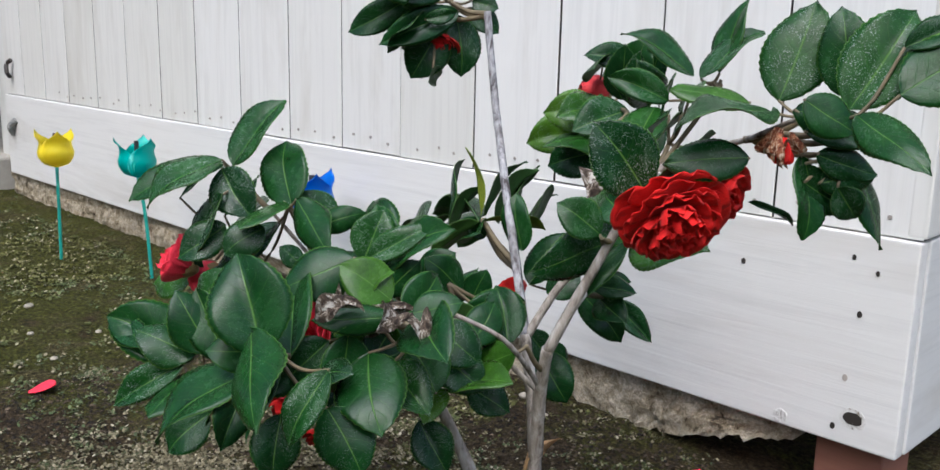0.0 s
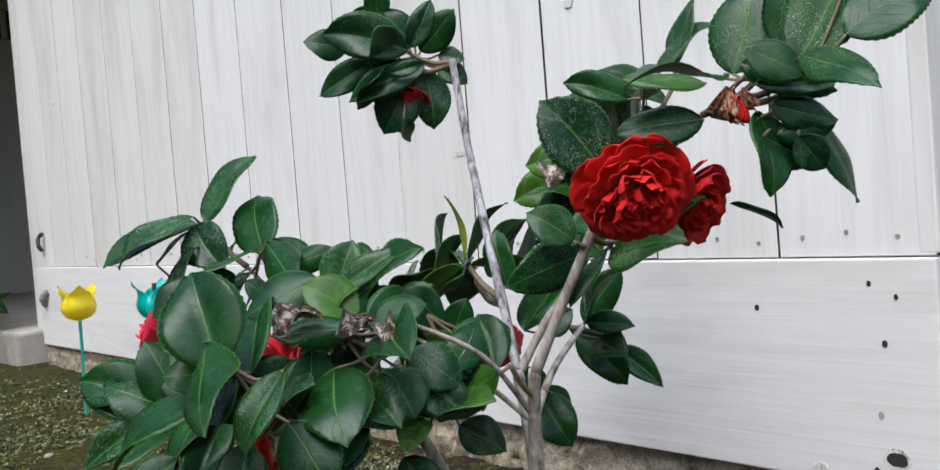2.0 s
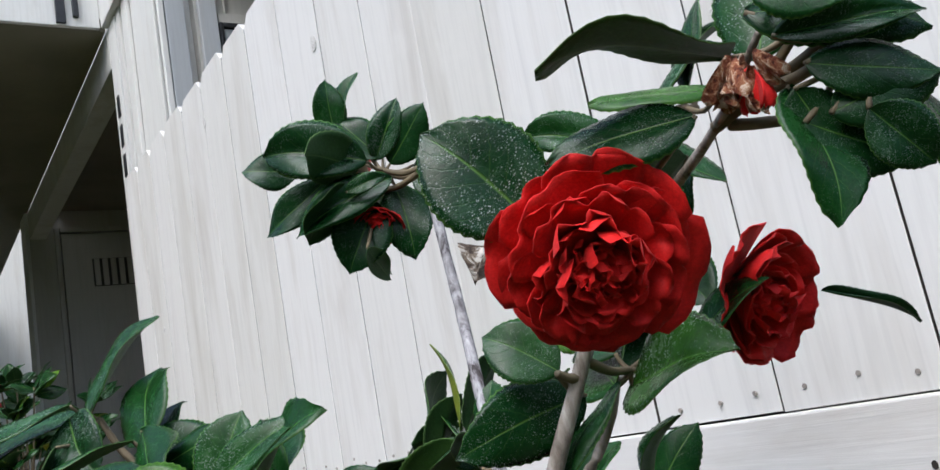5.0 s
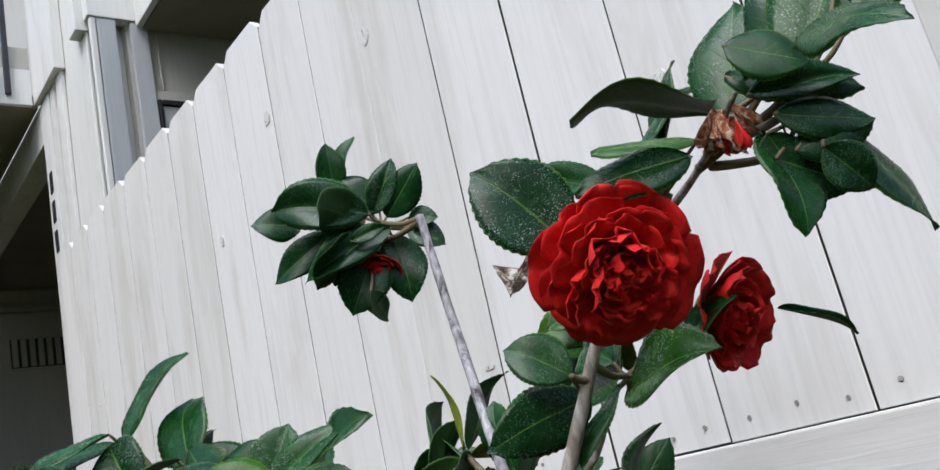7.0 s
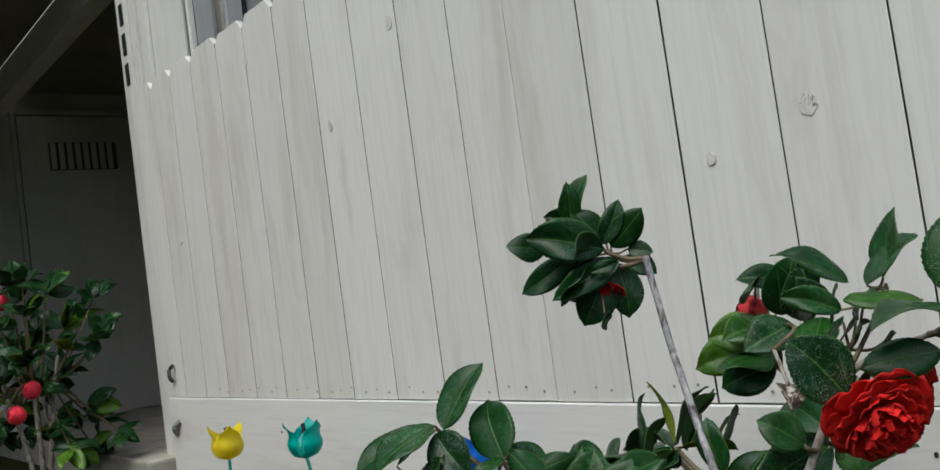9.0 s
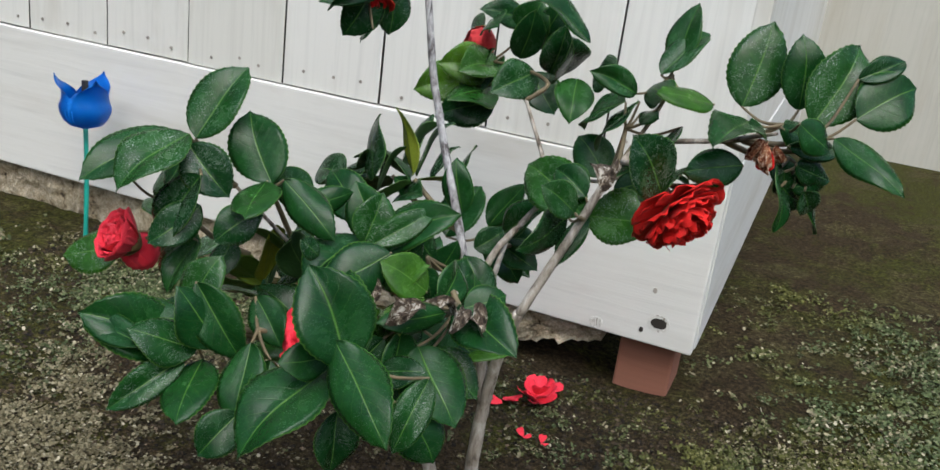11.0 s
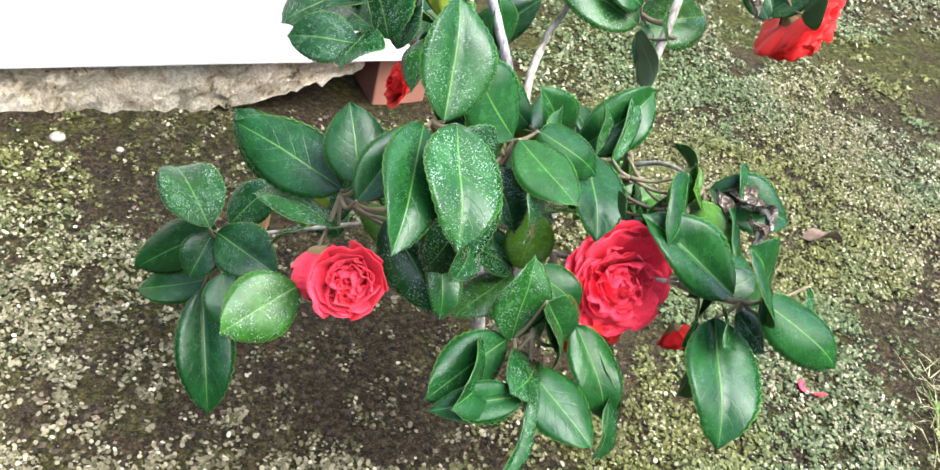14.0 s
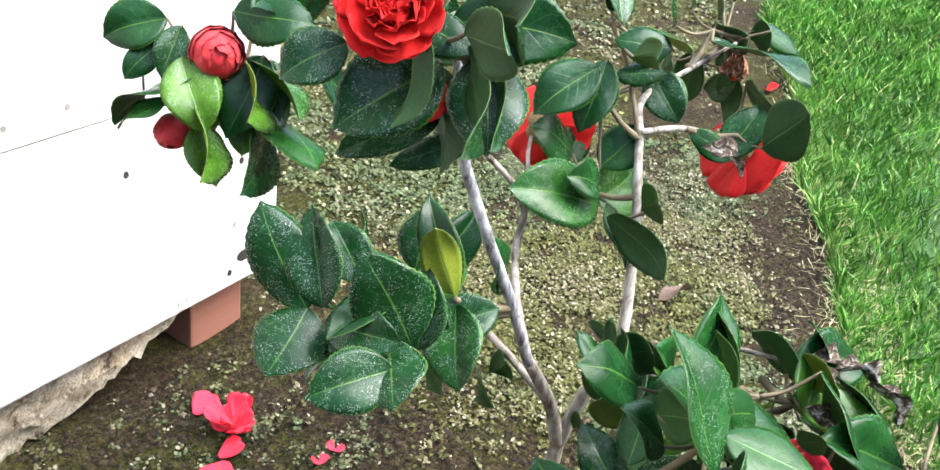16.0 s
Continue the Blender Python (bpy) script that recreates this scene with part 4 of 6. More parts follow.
limb_d = stem(shrub, [(-0.475, 0.68, 0.26), (-0.53, 0.635, 0.33), (-0.59, 0.60, 0.40)], 0.0025, 0.0017, BARK, "branch", seed=7)
limb_e = stem(shrub, [(-0.475, 0.68, 0.255), (-0.47, 0.60, 0.29), (-0.42, 0.52, 0.325)], 0.0025, 0.0017, BARK, "branch", seed=8)
limb_f = stem(shrub, [(-0.475, 0.68, 0.25), (-0.56, 0.69, 0.26), (-0.67, 0.72, 0.235)], 0.0025, 0.0017, BARK, "branch", seed=9)
limb_g = stem(shrub, [(-0.394, 0.751, 0.235), (-0.41, 0.80, 0.28), (-0.42, 0.86, 0.315)], 0.004, 0.0028, BARK, "branch", seed=10)
limb_h = stem(shrub, [LIMB_TOP, (-0.41, 0.895, 0.490), (-0.46, 0.950, 0.492), (-0.525, 1.0, 0.485)], 0.0026, 0.0018, TWIGBARK, "branch", seed=11)
stem(shrub, [(-0.377, 0.824, 0.395), (-0.345, 0.838, 0.408), (-0.315, 0.856, 0.412), (-0.292, 0.866, 0.430)], 0.0022, 0.0016, BARK, "branch", seed=15, sides=7)
stem(shrub, [(-0.293, 0.768, 0.450), (-0.272, 0.805, 0.505), (-0.270, 0.830, 0.532)], 0.0024, 0.0016, TWIGBARK, "branch", seed=16, sides=7)
limb_i = stem(shrub, [(-0.366, 0.729, 0.26), (-0.350, 0.66, 0.325), (-0.372, 0.595, 0.362)], 0.0025, 0.0017, BARK, "branch", seed=12)

# top shoot over the moss
sprig_1 = sprig((-0.620, 0.583, 0.438), (-0.590, 0.600, 0.400), 60, [
    (-0.614, 0.564, 0.449, -0.632, 0.499, 0.409, 0.044, 0.16, -0.54, 0.83, 0.66),
    (-0.616, 0.576, 0.443, -0.599, 0.623, 0.502, 0.043, 0.08, -0.80, 0.59, 0.62),
    (-0.613, 0.563, 0.441, -0.576, 0.571, 0.400, 0.036, 0.53, -0.78, 0.34, 0.10),
    (-0.630, 0.574, 0.443, -0.672, 0.501, 0.409, 0.038, 0.24, -0.52, 0.82, 0.46),
    (-0.589, 0.550, 0.422, -0.623, 0.544, 0.350, 0.037, -0.22, -0.96, 0.19, 0.11)])
# shoot with the opening pink bloom
sprig_2 = sprig((-0.662, 0.603, 0.368), (-0.600, 0.640, 0.320), 61, [
    (-0.661, 0.604, 0.373, -0.717, 0.666, 0.386, 0.040, -0.38, -0.50, 0.78, 0.31),
    (-0.657, 0.589, 0.388, -0.656, 0.628, 0.424, 0.035, -0.24, -0.66, 0.71, 0.45),
    (-0.674, 0.552, 0.407, -0.635, 0.579, 0.439, 0.025, -0.21, -0.61, 0.77, 0.45),
    (-0.664, 0.592, 0.352, -0.711, 0.632, 0.352, 0.026, 0.06, 0.10, 0.99, 0.66),
    (-0.636, 0.583, 0.362, -0.608, 0.536, 0.315, 0.034, -0.18, -0.75, 0.64, 0.24),
    (-0.694, 0.572, 0.322, -0.747, 0.556, 0.305, 0.038, -0.00, -0.73, 0.68, 0.80),
    (-0.603, 0.564, 0.356, -0.608, 0.532, 0.314, 0.023, 0.07, -0.79, 0.61, 0.62)])
# rounded leaves at the top
sprig_3 = sprig((-0.550, 0.592, 0.412), (-0.530, 0.635, 0.330), 62, [
    (-0.563, 0.589, 0.396, -0.556, 0.553, 0.364, 0.032, 0.04, -0.66, 0.75, 0.12),
    (-0.550, 0.595, 0.413, -0.593, 0.620, 0.465, 0.043, 0.17, -0.83, 0.54, 0.45),
    (-0.550, 0.587, 0.417, -0.531, 0.530, 0.403, 0.035, -0.15, -0.29, 0.95, 0.70),
    (-0.535, 0.590, 0.421, -0.478, 0.583, 0.382, 0.029, 0.27, -0.79, 0.55, 0.45),
    (-0.580, 0.584, 0.357, -0.576, 0.562, 0.328, 0.024, 0.07, -0.78, 0.62, 0.24),
    (-0.578, 0.611, 0.413, -0.599, 0.634, 0.441, 0.027, 0.07, -0.74, 0.67, 0.30),
    (-0.531, 0.630, 0.392, -0.557, 0.603, 0.422, 0.030, 0.80, -0.57, 0.18, 0.40)])
# middle of the crown
sprig_4 = sprig((-0.465, 0.633, 0.370), (-0.455, 0.635, 0.355), 63, [
    (-0.464, 0.644, 0.363, -0.500, 0.651, 0.415, 0.034, 0.29, -0.90, 0.33, 0.55),
    (-0.464, 0.630, 0.370, -0.394, 0.647, 0.410, 0.037, -0.17, -0.77, 0.62, 0.57),
    (-0.467, 0.613, 0.379, -0.484, 0.551, 0.349, 0.043, 0.06, -0.45, 0.89, 0.31),
    (-0.495, 0.656, 0.376, -0.544, 0.684, 0.408, 0.035, 0.01, -0.74, 0.67, 0.30)])
# low front
sprig_5 = sprig((-0.562, 0.508, 0.312), (-0.480, 0.610, 0.285), 64, [
    (-0.565, 0.507, 0.311, -0.551, 0.530, 0.366, 0.036, -0.06, -0.92, 0.40, 0.68),
    (-0.567, 0.508, 0.312, -0.639, 0.479, 0.303, 0.033, 0.16, -0.61, 0.77, 0.46),
    (-0.574, 0.467, 0.303, -0.639, 0.471, 0.302, 0.022, -0.04, -0.63, 0.78, 0.30),
    (-0.546, 0.496, 0.297, -0.588, 0.462, 0.316, 0.034, 0.60, -0.35, 0.72, 0.50),
    (-0.546, 0.503, 0.285, -0.521, 0.439, 0.265, 0.038, -0.10, -0.33, 0.94, 0.55),
    (-0.553, 0.501, 0.352, -0.515, 0.512, 0.289, 0.032, 0.56, -0.80, 0.20, 0.42)])
# low front, beside the red bloom
sprig_6 = sprig((-0.512, 0.528, 0.312), (-0.475, 0.600, 0.290), 65, [
    (-0.508, 0.514, 0.307, -0.490, 0.468, 0.251, 0.032, 0.04, -0.76, 0.64, 0.57),
    (-0.492, 0.519, 0.294, -0.477, 0.476, 0.240, 0.030, 0.72, -0.44, 0.54, 0.30),
    (-0.531, 0.551, 0.328, -0.492, 0.534, 0.298, 0.027, 0.17, -0.75, 0.64, 0.30)])
# long leaves reaching forward
sprig_7 = sprig((-0.402, 0.478, 0.345), (-0.420, 0.520, 0.325), 66, [
    (-0.397, 0.490, 0.338, -0.461, 0.544, 0.378, 0.041, -0.09, -0.66, 0.75, 0.56),
    (-0.416, 0.481, 0.328, -0.443, 0.408, 0.280, 0.051, -0.04, -0.54, 0.84, 0.45),
    (-0.404, 0.463, 0.361, -0.339, 0.425, 0.317, 0.036, 0.03, -0.73, 0.68, 0.55),
    (-0.390, 0.509, 0.322, -0.354, 0.513, 0.330, 0.024, -0.09, -0.66, 0.75, 0.10),
    (-0.404, 0.476, 0.337, -0.380, 0.455, 0.311, 0.023, 0.02, -0.76, 0.65, 0.12),
    (-0.395, 0.465, 0.344, -0.435, 0.472, 0.408, 0.050, 0.65, -0.61, 0.46, 0.31),
    (-0.362, 0.496, 0.307, -0.336, 0.507, 0.261, 0.036, 0.78, -0.55, 0.29, 0.33),
    (-0.337, 0.480, 0.346, -0.348, 0.454, 0.295, 0.023, 0.46, -0.83, 0.33, 0.52)])
# right of the crown, with frayed leaves
sprig_8 = sprig((-0.362, 0.588, 0.355), (-0.372, 0.595, 0.362), 67, [
    (-0.401, 0.574, 0.354, -0.379, 0.515, 0.352, 0.032, -0.38, -0.16, 0.91, 0.90),
    (-0.376, 0.578, 0.353, -0.381, 0.617, 0.380, 0.030, 0.88, -0.38, 0.29, 0.45),
    (-0.360, 0.584, 0.358, -0.297, 0.550, 0.344, 0.040, -0.19, -0.66, 0.73, 0.30),
    (-0.419, 0.563, 0.363, -0.388, 0.579, 0.386, 0.019, -0.12, -0.73, 0.67, 0.86),
    (-0.375, 0.543, 0.333, -0.326, 0.516, 0.291, 0.045, 0.35, -0.56, 0.75, 0.43),
    (-0.373, 0.564, 0.321, -0.327, 0.561, 0.293, 0.031, 0.37, -0.63, 0.69, 0.66)])
# low shoot towards the fence
sprig_9 = sprig((-0.708, 0.722, 0.236), (-0.670, 0.720, 0.235), 68, [
    (-0.719, 0.702, 0.262, -0.728, 0.794, 0.252, 0.041, -0.28, 0.08, 0.96, 0.52),
    (-0.703, 0.739, 0.228, -0.763, 0.768, 0.166, 0.036, -0.70, -0.57, 0.42, 0.42),
    (-0.709, 0.718, 0.243, -0.672, 0.673, 0.232, 0.039, -0.31, -0.47, 0.83, 0.33),
    (-0.689, 0.755, 0.217, -0.648, 0.762, 0.255, 0.030, -0.40, -0.73, 0.56, 0.25),
    (-0.707, 0.736, 0.174, -0.763, 0.759, 0.150, 0.028, -0.50, -0.53, 0.68, 0.58),
    (-0.720, 0.709, 0.191, -0.726, 0.644, 0.109, 0.040, -0.14, -0.77, 0.62, 0.31),
    (-0.712, 0.683, 0.232, -0.716, 0.652, 0.201, 0.029, -0.15, -0.70, 0.70, 0.42),
    (-0.711, 0.720, 0.243, -0.733, 0.703, 0.211, 0.028, -0.28, -0.77, 0.58, 0.20),
    (-0.624, 0.759, 0.246, -0.671, 0.835, 0.278, 0.044, -0.28, -0.52, 0.81, 0.25)])
# behind the trunk
sprig_10 = sprig((-0.448, 0.872, 0.312), (-0.420, 0.860, 0.315), 69, [
    (-0.486, 0.845, 0.310, -0.471, 0.901, 0.359, 0.043, 0.03, -0.66, 0.75, 0.45),
    (-0.448, 0.791, 0.361, -0.465, 0.798, 0.415, 0.028, 0.16, -0.97, 0.17, 0.45),
    (-0.433, 0.883, 0.315, -0.370, 0.866, 0.371, 0.034, -0.52, -0.78, 0.35, 0.33),
    (-0.432, 0.896, 0.297, -0.385, 0.882, 0.283, 0.030, -0.03, -0.75, 0.66, 0.30),
    (-0.429, 0.876, 0.316, -0.394, 0.909, 0.308, 0.022, 0.64, -0.55, 0.54, 0.30),
    (-0.463, 0.960, 0.277, -0.423, 0.986, 0.230, 0.025, 0.76, -0.56, 0.34, 0.33),
    (-0.457, 0.893, 0.300, -0.416, 0.918, 0.247, 0.033, 0.76, -0.56, 0.33, 0.30),
    (-0.434, 0.805, 0.259, -0.406, 0.817, 0.209, 0.036, 0.77, -0.57, 0.28, 0.30)])
# pale green leaves on the tall limb
sprig_11 = sprig((-0.316, 0.785, 0.400), (-0.309, 0.752, 0.408), 70, [
    (-0.321, 0.778, 0.393, -0.397, 0.828, 0.417, 0.049, -0.23, -0.69, 0.69, 0.76),
    (-0.321, 0.782, 0.410, -0.359, 0.797, 0.427, 0.030, -0.05, -0.79, 0.61, 0.46),
    (-0.317, 0.785, 0.392, -0.241, 0.785, 0.398, 0.050, -0.05, -0.76, 0.65, 0.80),
    (-0.314, 0.815, 0.425, -0.353, 0.840, 0.454, 0.035, -0.07, -0.80, 0.59, 0.60),
    (-0.305, 0.824, 0.411, -0.258, 0.838, 0.432, 0.027, -0.07, -0.76, 0.65, 0.30),
    (-0.314, 0.775, 0.395, -0.327, 0.740, 0.350, 0.020, -0.12, -0.77, 0.62, 0.62)])
# at the fork
sprig_12 = sprig((-0.350, 0.690, 0.312), (-0.358, 0.722, 0.280), 71, [
    (-0.353, 0.679, 0.308, -0.414, 0.675, 0.268, 0.031, -0.14, -0.94, 0.32, 0.83)])
# under the large bloom
sprig_13 = sprig((-0.312, 0.735, 0.404), (-0.312, 0.747, 0.400), 72, [
    (-0.331, 0.765, 0.392, -0.356, 0.696, 0.372, 0.034, 0.73, -0.68, -0.02, 0.22),
    (-0.319, 0.742, 0.405, -0.349, 0.720, 0.430, 0.030, 0.74, -0.56, 0.38, 0.62)])
# round the large bloom
sprig_14 = sprig((-0.236, 0.705, 0.460), (-0.262, 0.742, 0.460), 73, [
    (-0.236, 0.682, 0.457, -0.262, 0.651, 0.507, 0.043, 0.83, -0.54, 0.09, 0.11),
    (-0.181, 0.724, 0.485, -0.223, 0.681, 0.479, 0.027, 0.59, -0.64, 0.49, 0.20)])
# upright leaves by the withered bloom
sprig_15 = sprig((-0.160, 0.772, 0.516), (-0.210, 0.768, 0.492), 74, [
    (-0.199, 0.794, 0.521, -0.191, 0.824, 0.595, 0.045, 0.40, -0.86, 0.31, 0.66),
    (-0.152, 0.800, 0.526, -0.164, 0.807, 0.590, 0.033, 0.42, -0.89, 0.18, 0.47),
    (-0.138, 0.777, 0.519, -0.116, 0.819, 0.587, 0.046, 0.35, -0.84, 0.42, 0.68),
    (-0.188, 0.762, 0.515, -0.201, 0.667, 0.509, 0.040, 0.26, -0.09, 0.96, 0.43),
    (-0.146, 0.725, 0.527, -0.119, 0.747, 0.506, 0.025, 0.70, -0.67, 0.23, 0.43),
    (-0.118, 0.742, 0.518, -0.058, 0.715, 0.488, 0.025, -0.02, -0.75, 0.66, 0.60)])
# hanging leaves by the withered bloom
sprig_16 = sprig((-0.150, 0.785, 0.486), (-0.205, 0.772, 0.492), 75, [
    (-0.156, 0.748, 0.487, -0.145, 0.742, 0.430, 0.025, 0.97, -0.15, 0.20, 0.43),
    (-0.165, 0.802, 0.480, -0.142, 0.818, 0.456, 0.025, 0.69, -0.69, 0.21, 0.20),
    (-0.135, 0.793, 0.483, -0.113, 0.796, 0.421, 0.028, 0.94, -0.07, 0.33, 0.33)])
# narrow upright leaves
sprig_17 = sprig((-0.272, 0.822, 0.530), (-0.270, 0.830, 0.528), 76, [
    (-0.293, 0.790, 0.515, -0.332, 0.757, 0.533, 0.022, 0.70, -0.62, 0.34, 0.62),
    (-0.270, 0.827, 0.538, -0.262, 0.853, 0.599, 0.028, -0.30, -0.86, 0.41, 0.60),
    (-0.278, 0.812, 0.533, -0.247, 0.854, 0.572, 0.027, -0.17, -0.60, 0.78, 0.50),
    (-0.223, 0.795, 0.518, -0.268, 0.752, 0.526, 0.026, 0.44, -0.29, 0.85, 0.83)])
# by the round buds
sprig_18 = sprig((-0.515, 0.998, 0.487), (-0.500, 0.990, 0.488), 77, [
    (-0.514, 0.994, 0.475, -0.563, 0.946, 0.480, 0.044, 0.65, -0.62, 0.43, 0.93),
    (-0.548, 1.008, 0.455, -0.596, 0.956, 0.441, 0.043, 0.59, -0.66, 0.46, 0.92),
    (-0.397, 0.992, 0.528, -0.458, 0.944, 0.570, 0.037, 0.68, -0.26, 0.68, 0.30),
    (-0.482, 1.019, 0.536, -0.531, 0.974, 0.546, 0.029, 0.68, -0.64, 0.37, 0.20)])
# rosette, upper leaves
sprig_19 = sprig((-0.570, 0.803, 0.598), (-0.527, 0.814, 0.586), 78, [
    (-0.559, 0.784, 0.602, -0.619, 0.724, 0.626, 0.042, 0.73, -0.65, 0.18, 0.20),
    (-0.615, 0.752, 0.613, -0.640, 0.712, 0.621, 0.028, 0.85, -0.51, 0.12, 0.20),
    (-0.579, 0.802, 0.609, -0.560, 0.821, 0.657, 0.023, 0.82, -0.57, -0.09, 0.24),
    (-0.572, 0.811, 0.604, -0.535, 0.830, 0.643, 0.030, 0.64, -0.73, -0.24, 0.30),
    (-0.575, 0.807, 0.611, -0.600, 0.782, 0.654, 0.029, 0.83, -0.53, 0.17, 0.20),
    (-0.599, 0.781, 0.635, -0.595, 0.777, 0.686, 0.023, 0.89, -0.44, -0.11, 0.60),
    (-0.607, 0.785, 0.642, -0.588, 0.804, 0.691, 0.024, 0.15, -0.94, 0.31, 0.60),
    (-0.562, 0.827, 0.600, -0.540, 0.844, 0.592, 0.019, 0.64, -0.74, 0.21, 0.25)])
# rosette, hanging leaves
sprig_20 = sprig((-0.566, 0.806, 0.592), (-0.529, 0.814, 0.584), 79, [
    (-0.564, 0.827, 0.593, -0.543, 0.848, 0.567, 0.023, 0.79, -0.58, 0.19, 0.25),
    (-0.556, 0.802, 0.588, -0.600, 0.734, 0.553, 0.029, 0.82, -0.57, 0.09, 0.30),
    (-0.591, 0.763, 0.598, -0.640, 0.726, 0.565, 0.026, 0.64, -0.76, -0.11, 0.20),
    (-0.571, 0.792, 0.573, -0.592, 0.770, 0.520, 0.040, 0.81, -0.58, -0.08, 0.20),
    (-0.567, 0.809, 0.585, -0.564, 0.815, 0.522, 0.036, 0.87, -0.48, -0.00, 0.22),
    (-0.565, 0.765, 0.579, -0.547, 0.791, 0.586, 0.013, 0.79, -0.61, 0.09, 0.40),
    (-0.596, 0.794, 0.599, -0.629, 0.780, 0.558, 0.030, 0.66, -0.68, -0.30, 0.20),
    (-0.596, 0.800, 0.635, -0.628, 0.765, 0.650, 0.022, 0.76, -0.63, 0.14, 0.25)])
# one thin leaf low beside the sideways bloom
lay_leaf(sprig_14, (-0.268, 0.890, 0.424), (-0.250, 0.945, 0.398), 0.007, 60)
# left of the crown, lower leaves
sprig_21 = sprig((-0.555, 0.500, 0.322), (-0.480, 0.605, 0.290), 90, [
    (-0.574, 0.507, 0.283, -0.633, 0.458, 0.318, 0.046, 0.68, -0.38, 0.63, 0.45),
    (-0.529, 0.502, 0.302, -0.560, 0.486, 0.352, 0.036, 0.85, -0.33, 0.42, 0.31),
    (-0.552, 0.488, 0.291, -0.589, 0.440, 0.253, 0.024, 0.53, -0.73, 0.43, 0.52),
    (-0.488, 0.474, 0.269, -0.506, 0.447, 0.238, 0.030, 0.54, -0.76, 0.36, 0.20)])
# right of the crown, inner leaves
sprig_22 = sprig((-0.440, 0.590, 0.372), (-0.455, 0.635, 0.355), 91, [
    (-0.541, 0.561, 0.398, -0.562, 0.533, 0.374, 0.028, 0.59, -0.73, 0.34, 0.24),
    (-0.591, 0.553, 0.394, -0.617, 0.518, 0.363, 0.029, 0.61, -0.73, 0.32, 0.25),
    (-0.415, 0.561, 0.395, -0.451, 0.518, 0.370, 0.037, 0.54, -0.70, 0.46, 0.31),
    (-0.464, 0.608, 0.376, -0.459, 0.627, 0.419, 0.032, 0.66, -0.71, 0.22, 0.66),
    (-0.452, 0.602, 0.381, -0.417, 0.645, 0.409, 0.021, 0.54, -0.72, 0.45, 0.66),
    (-0.386, 0.574, 0.365, -0.418, 0.549, 0.391, 0.032, 0.75, -0.45, 0.49, 0.86),
    (-0.349, 0.563, 0.366, -0.325, 0.590, 0.374, 0.025, 0.52, -0.64, 0.56, 0.45)])
# leaves before the trunk
sprig_23 = sprig((-0.428, 0.680, 0.310), (-0.394, 0.700, 0.270), 92, [
    (-0.459, 0.667, 0.349, -0.441, 0.694, 0.375, 0.028, 0.52, -0.76, 0.40, 0.30),
    (-0.407, 0.692, 0.306, -0.432, 0.672, 0.326, 0.025, 0.74, -0.46, 0.49, 0.20),
    (-0.430, 0.701, 0.252, -0.398, 0.725, 0.227, 0.031, 0.75, -0.43, 0.51, 0.20),
    (-0.407, 0.622, 0.247, -0.383, 0.633, 0.204, 0.031, 0.82, -0.46, 0.33, 0.20),
    (-0.413, 0.492, 0.288, -0.410, 0.481, 0.240, 0.031, 0.77, -0.60, 0.19, 0.20)])
# rosette, leaves on the lawn side
sprig_24 = sprig((-0.585, 0.798, 0.585), (-0.530, 0.814, 0.584), 93, [
    (-0.568, 0.768, 0.587, -0.595, 0.741, 0.546, 0.037, -0.65, -0.36, 0.67, 0.25),
    (-0.582, 0.784, 0.580, -0.632, 0.815, 0.545, 0.042, -0.68, -0.41, 0.61, 0.24),
    (-0.560, 0.772, 0.532, -0.591, 0.805, 0.513, 0.016, -0.71, -0.31, 0.64, 0.40),
    (-0.577, 0.785, 0.602, -0.545, 0.726, 0.601, 0.036, -0.70, -0.39, 0.60, 0.31),
    (-0.601, 0.792, 0.606, -0.590, 0.759, 0.596, 0.020, -0.67, -0.42, 0.61, 0.25),
    (-0.618, 0.820, 0.588, -0.644, 0.842, 0.567, 0.026, -0.75, -0.40, 0.53, 0.24),
    (-0.579, 0.783, 0.548, -0.619, 0.822, 0.523, 0.021, -0.72, -0.33, 0.61, 0.52)])
# round the closed buds
sprig_25 = sprig((-0.538, 1.002, 0.488), (-0.505, 0.992, 0.488), 94, [
    (-0.547, 1.042, 0.521, -0.577, 1.074, 0.503, 0.031, -0.75, -0.41, 0.52, 0.31),
    (-0.556, 1.039, 0.505, -0.580, 1.050, 0.480, 0.018, -0.73, -0.53, 0.44, 0.20),
    (-0.543, 1.032, 0.518, -0.565, 1.029, 0.484, 0.020, -0.63, -0.63, 0.46, 0.25),
    (-0.555, 1.019, 0.501, -0.564, 0.983, 0.458, 0.035, -0.51, -0.60, 0.62, 0.95),
    (-0.509, 0.984, 0.503, -0.547, 0.984, 0.448, 0.034, -0.69, -0.55, 0.47, 0.42),
    (-0.548, 1.011, 0.451, -0.558, 0.981, 0.413, 0.025, -0.51, -0.61, 0.61, 0.95)])
# round the closed buds, inner leaves
sprig_26 = sprig((-0.530, 0.998, 0.482), (-0.505, 0.990, 0.486), 95, [
    (-0.518, 0.990, 0.460, -0.533, 0.981, 0.430, 0.021, -0.63, -0.59, 0.50, 0.93),
    (-0.523, 1.001, 0.534, -0.494, 0.950, 0.533, 0.035, -0.68, -0.38, 0.62, 0.30),
    (-0.565, 1.017, 0.474, -0.595, 1.041, 0.450, 0.019, -0.50, 0.21, 0.84, 0.70),
    (-0.497, 0.988, 0.496, -0.510, 0.961, 0.455, 0.016, -0.58, -0.58, 0.57, 0.62)])
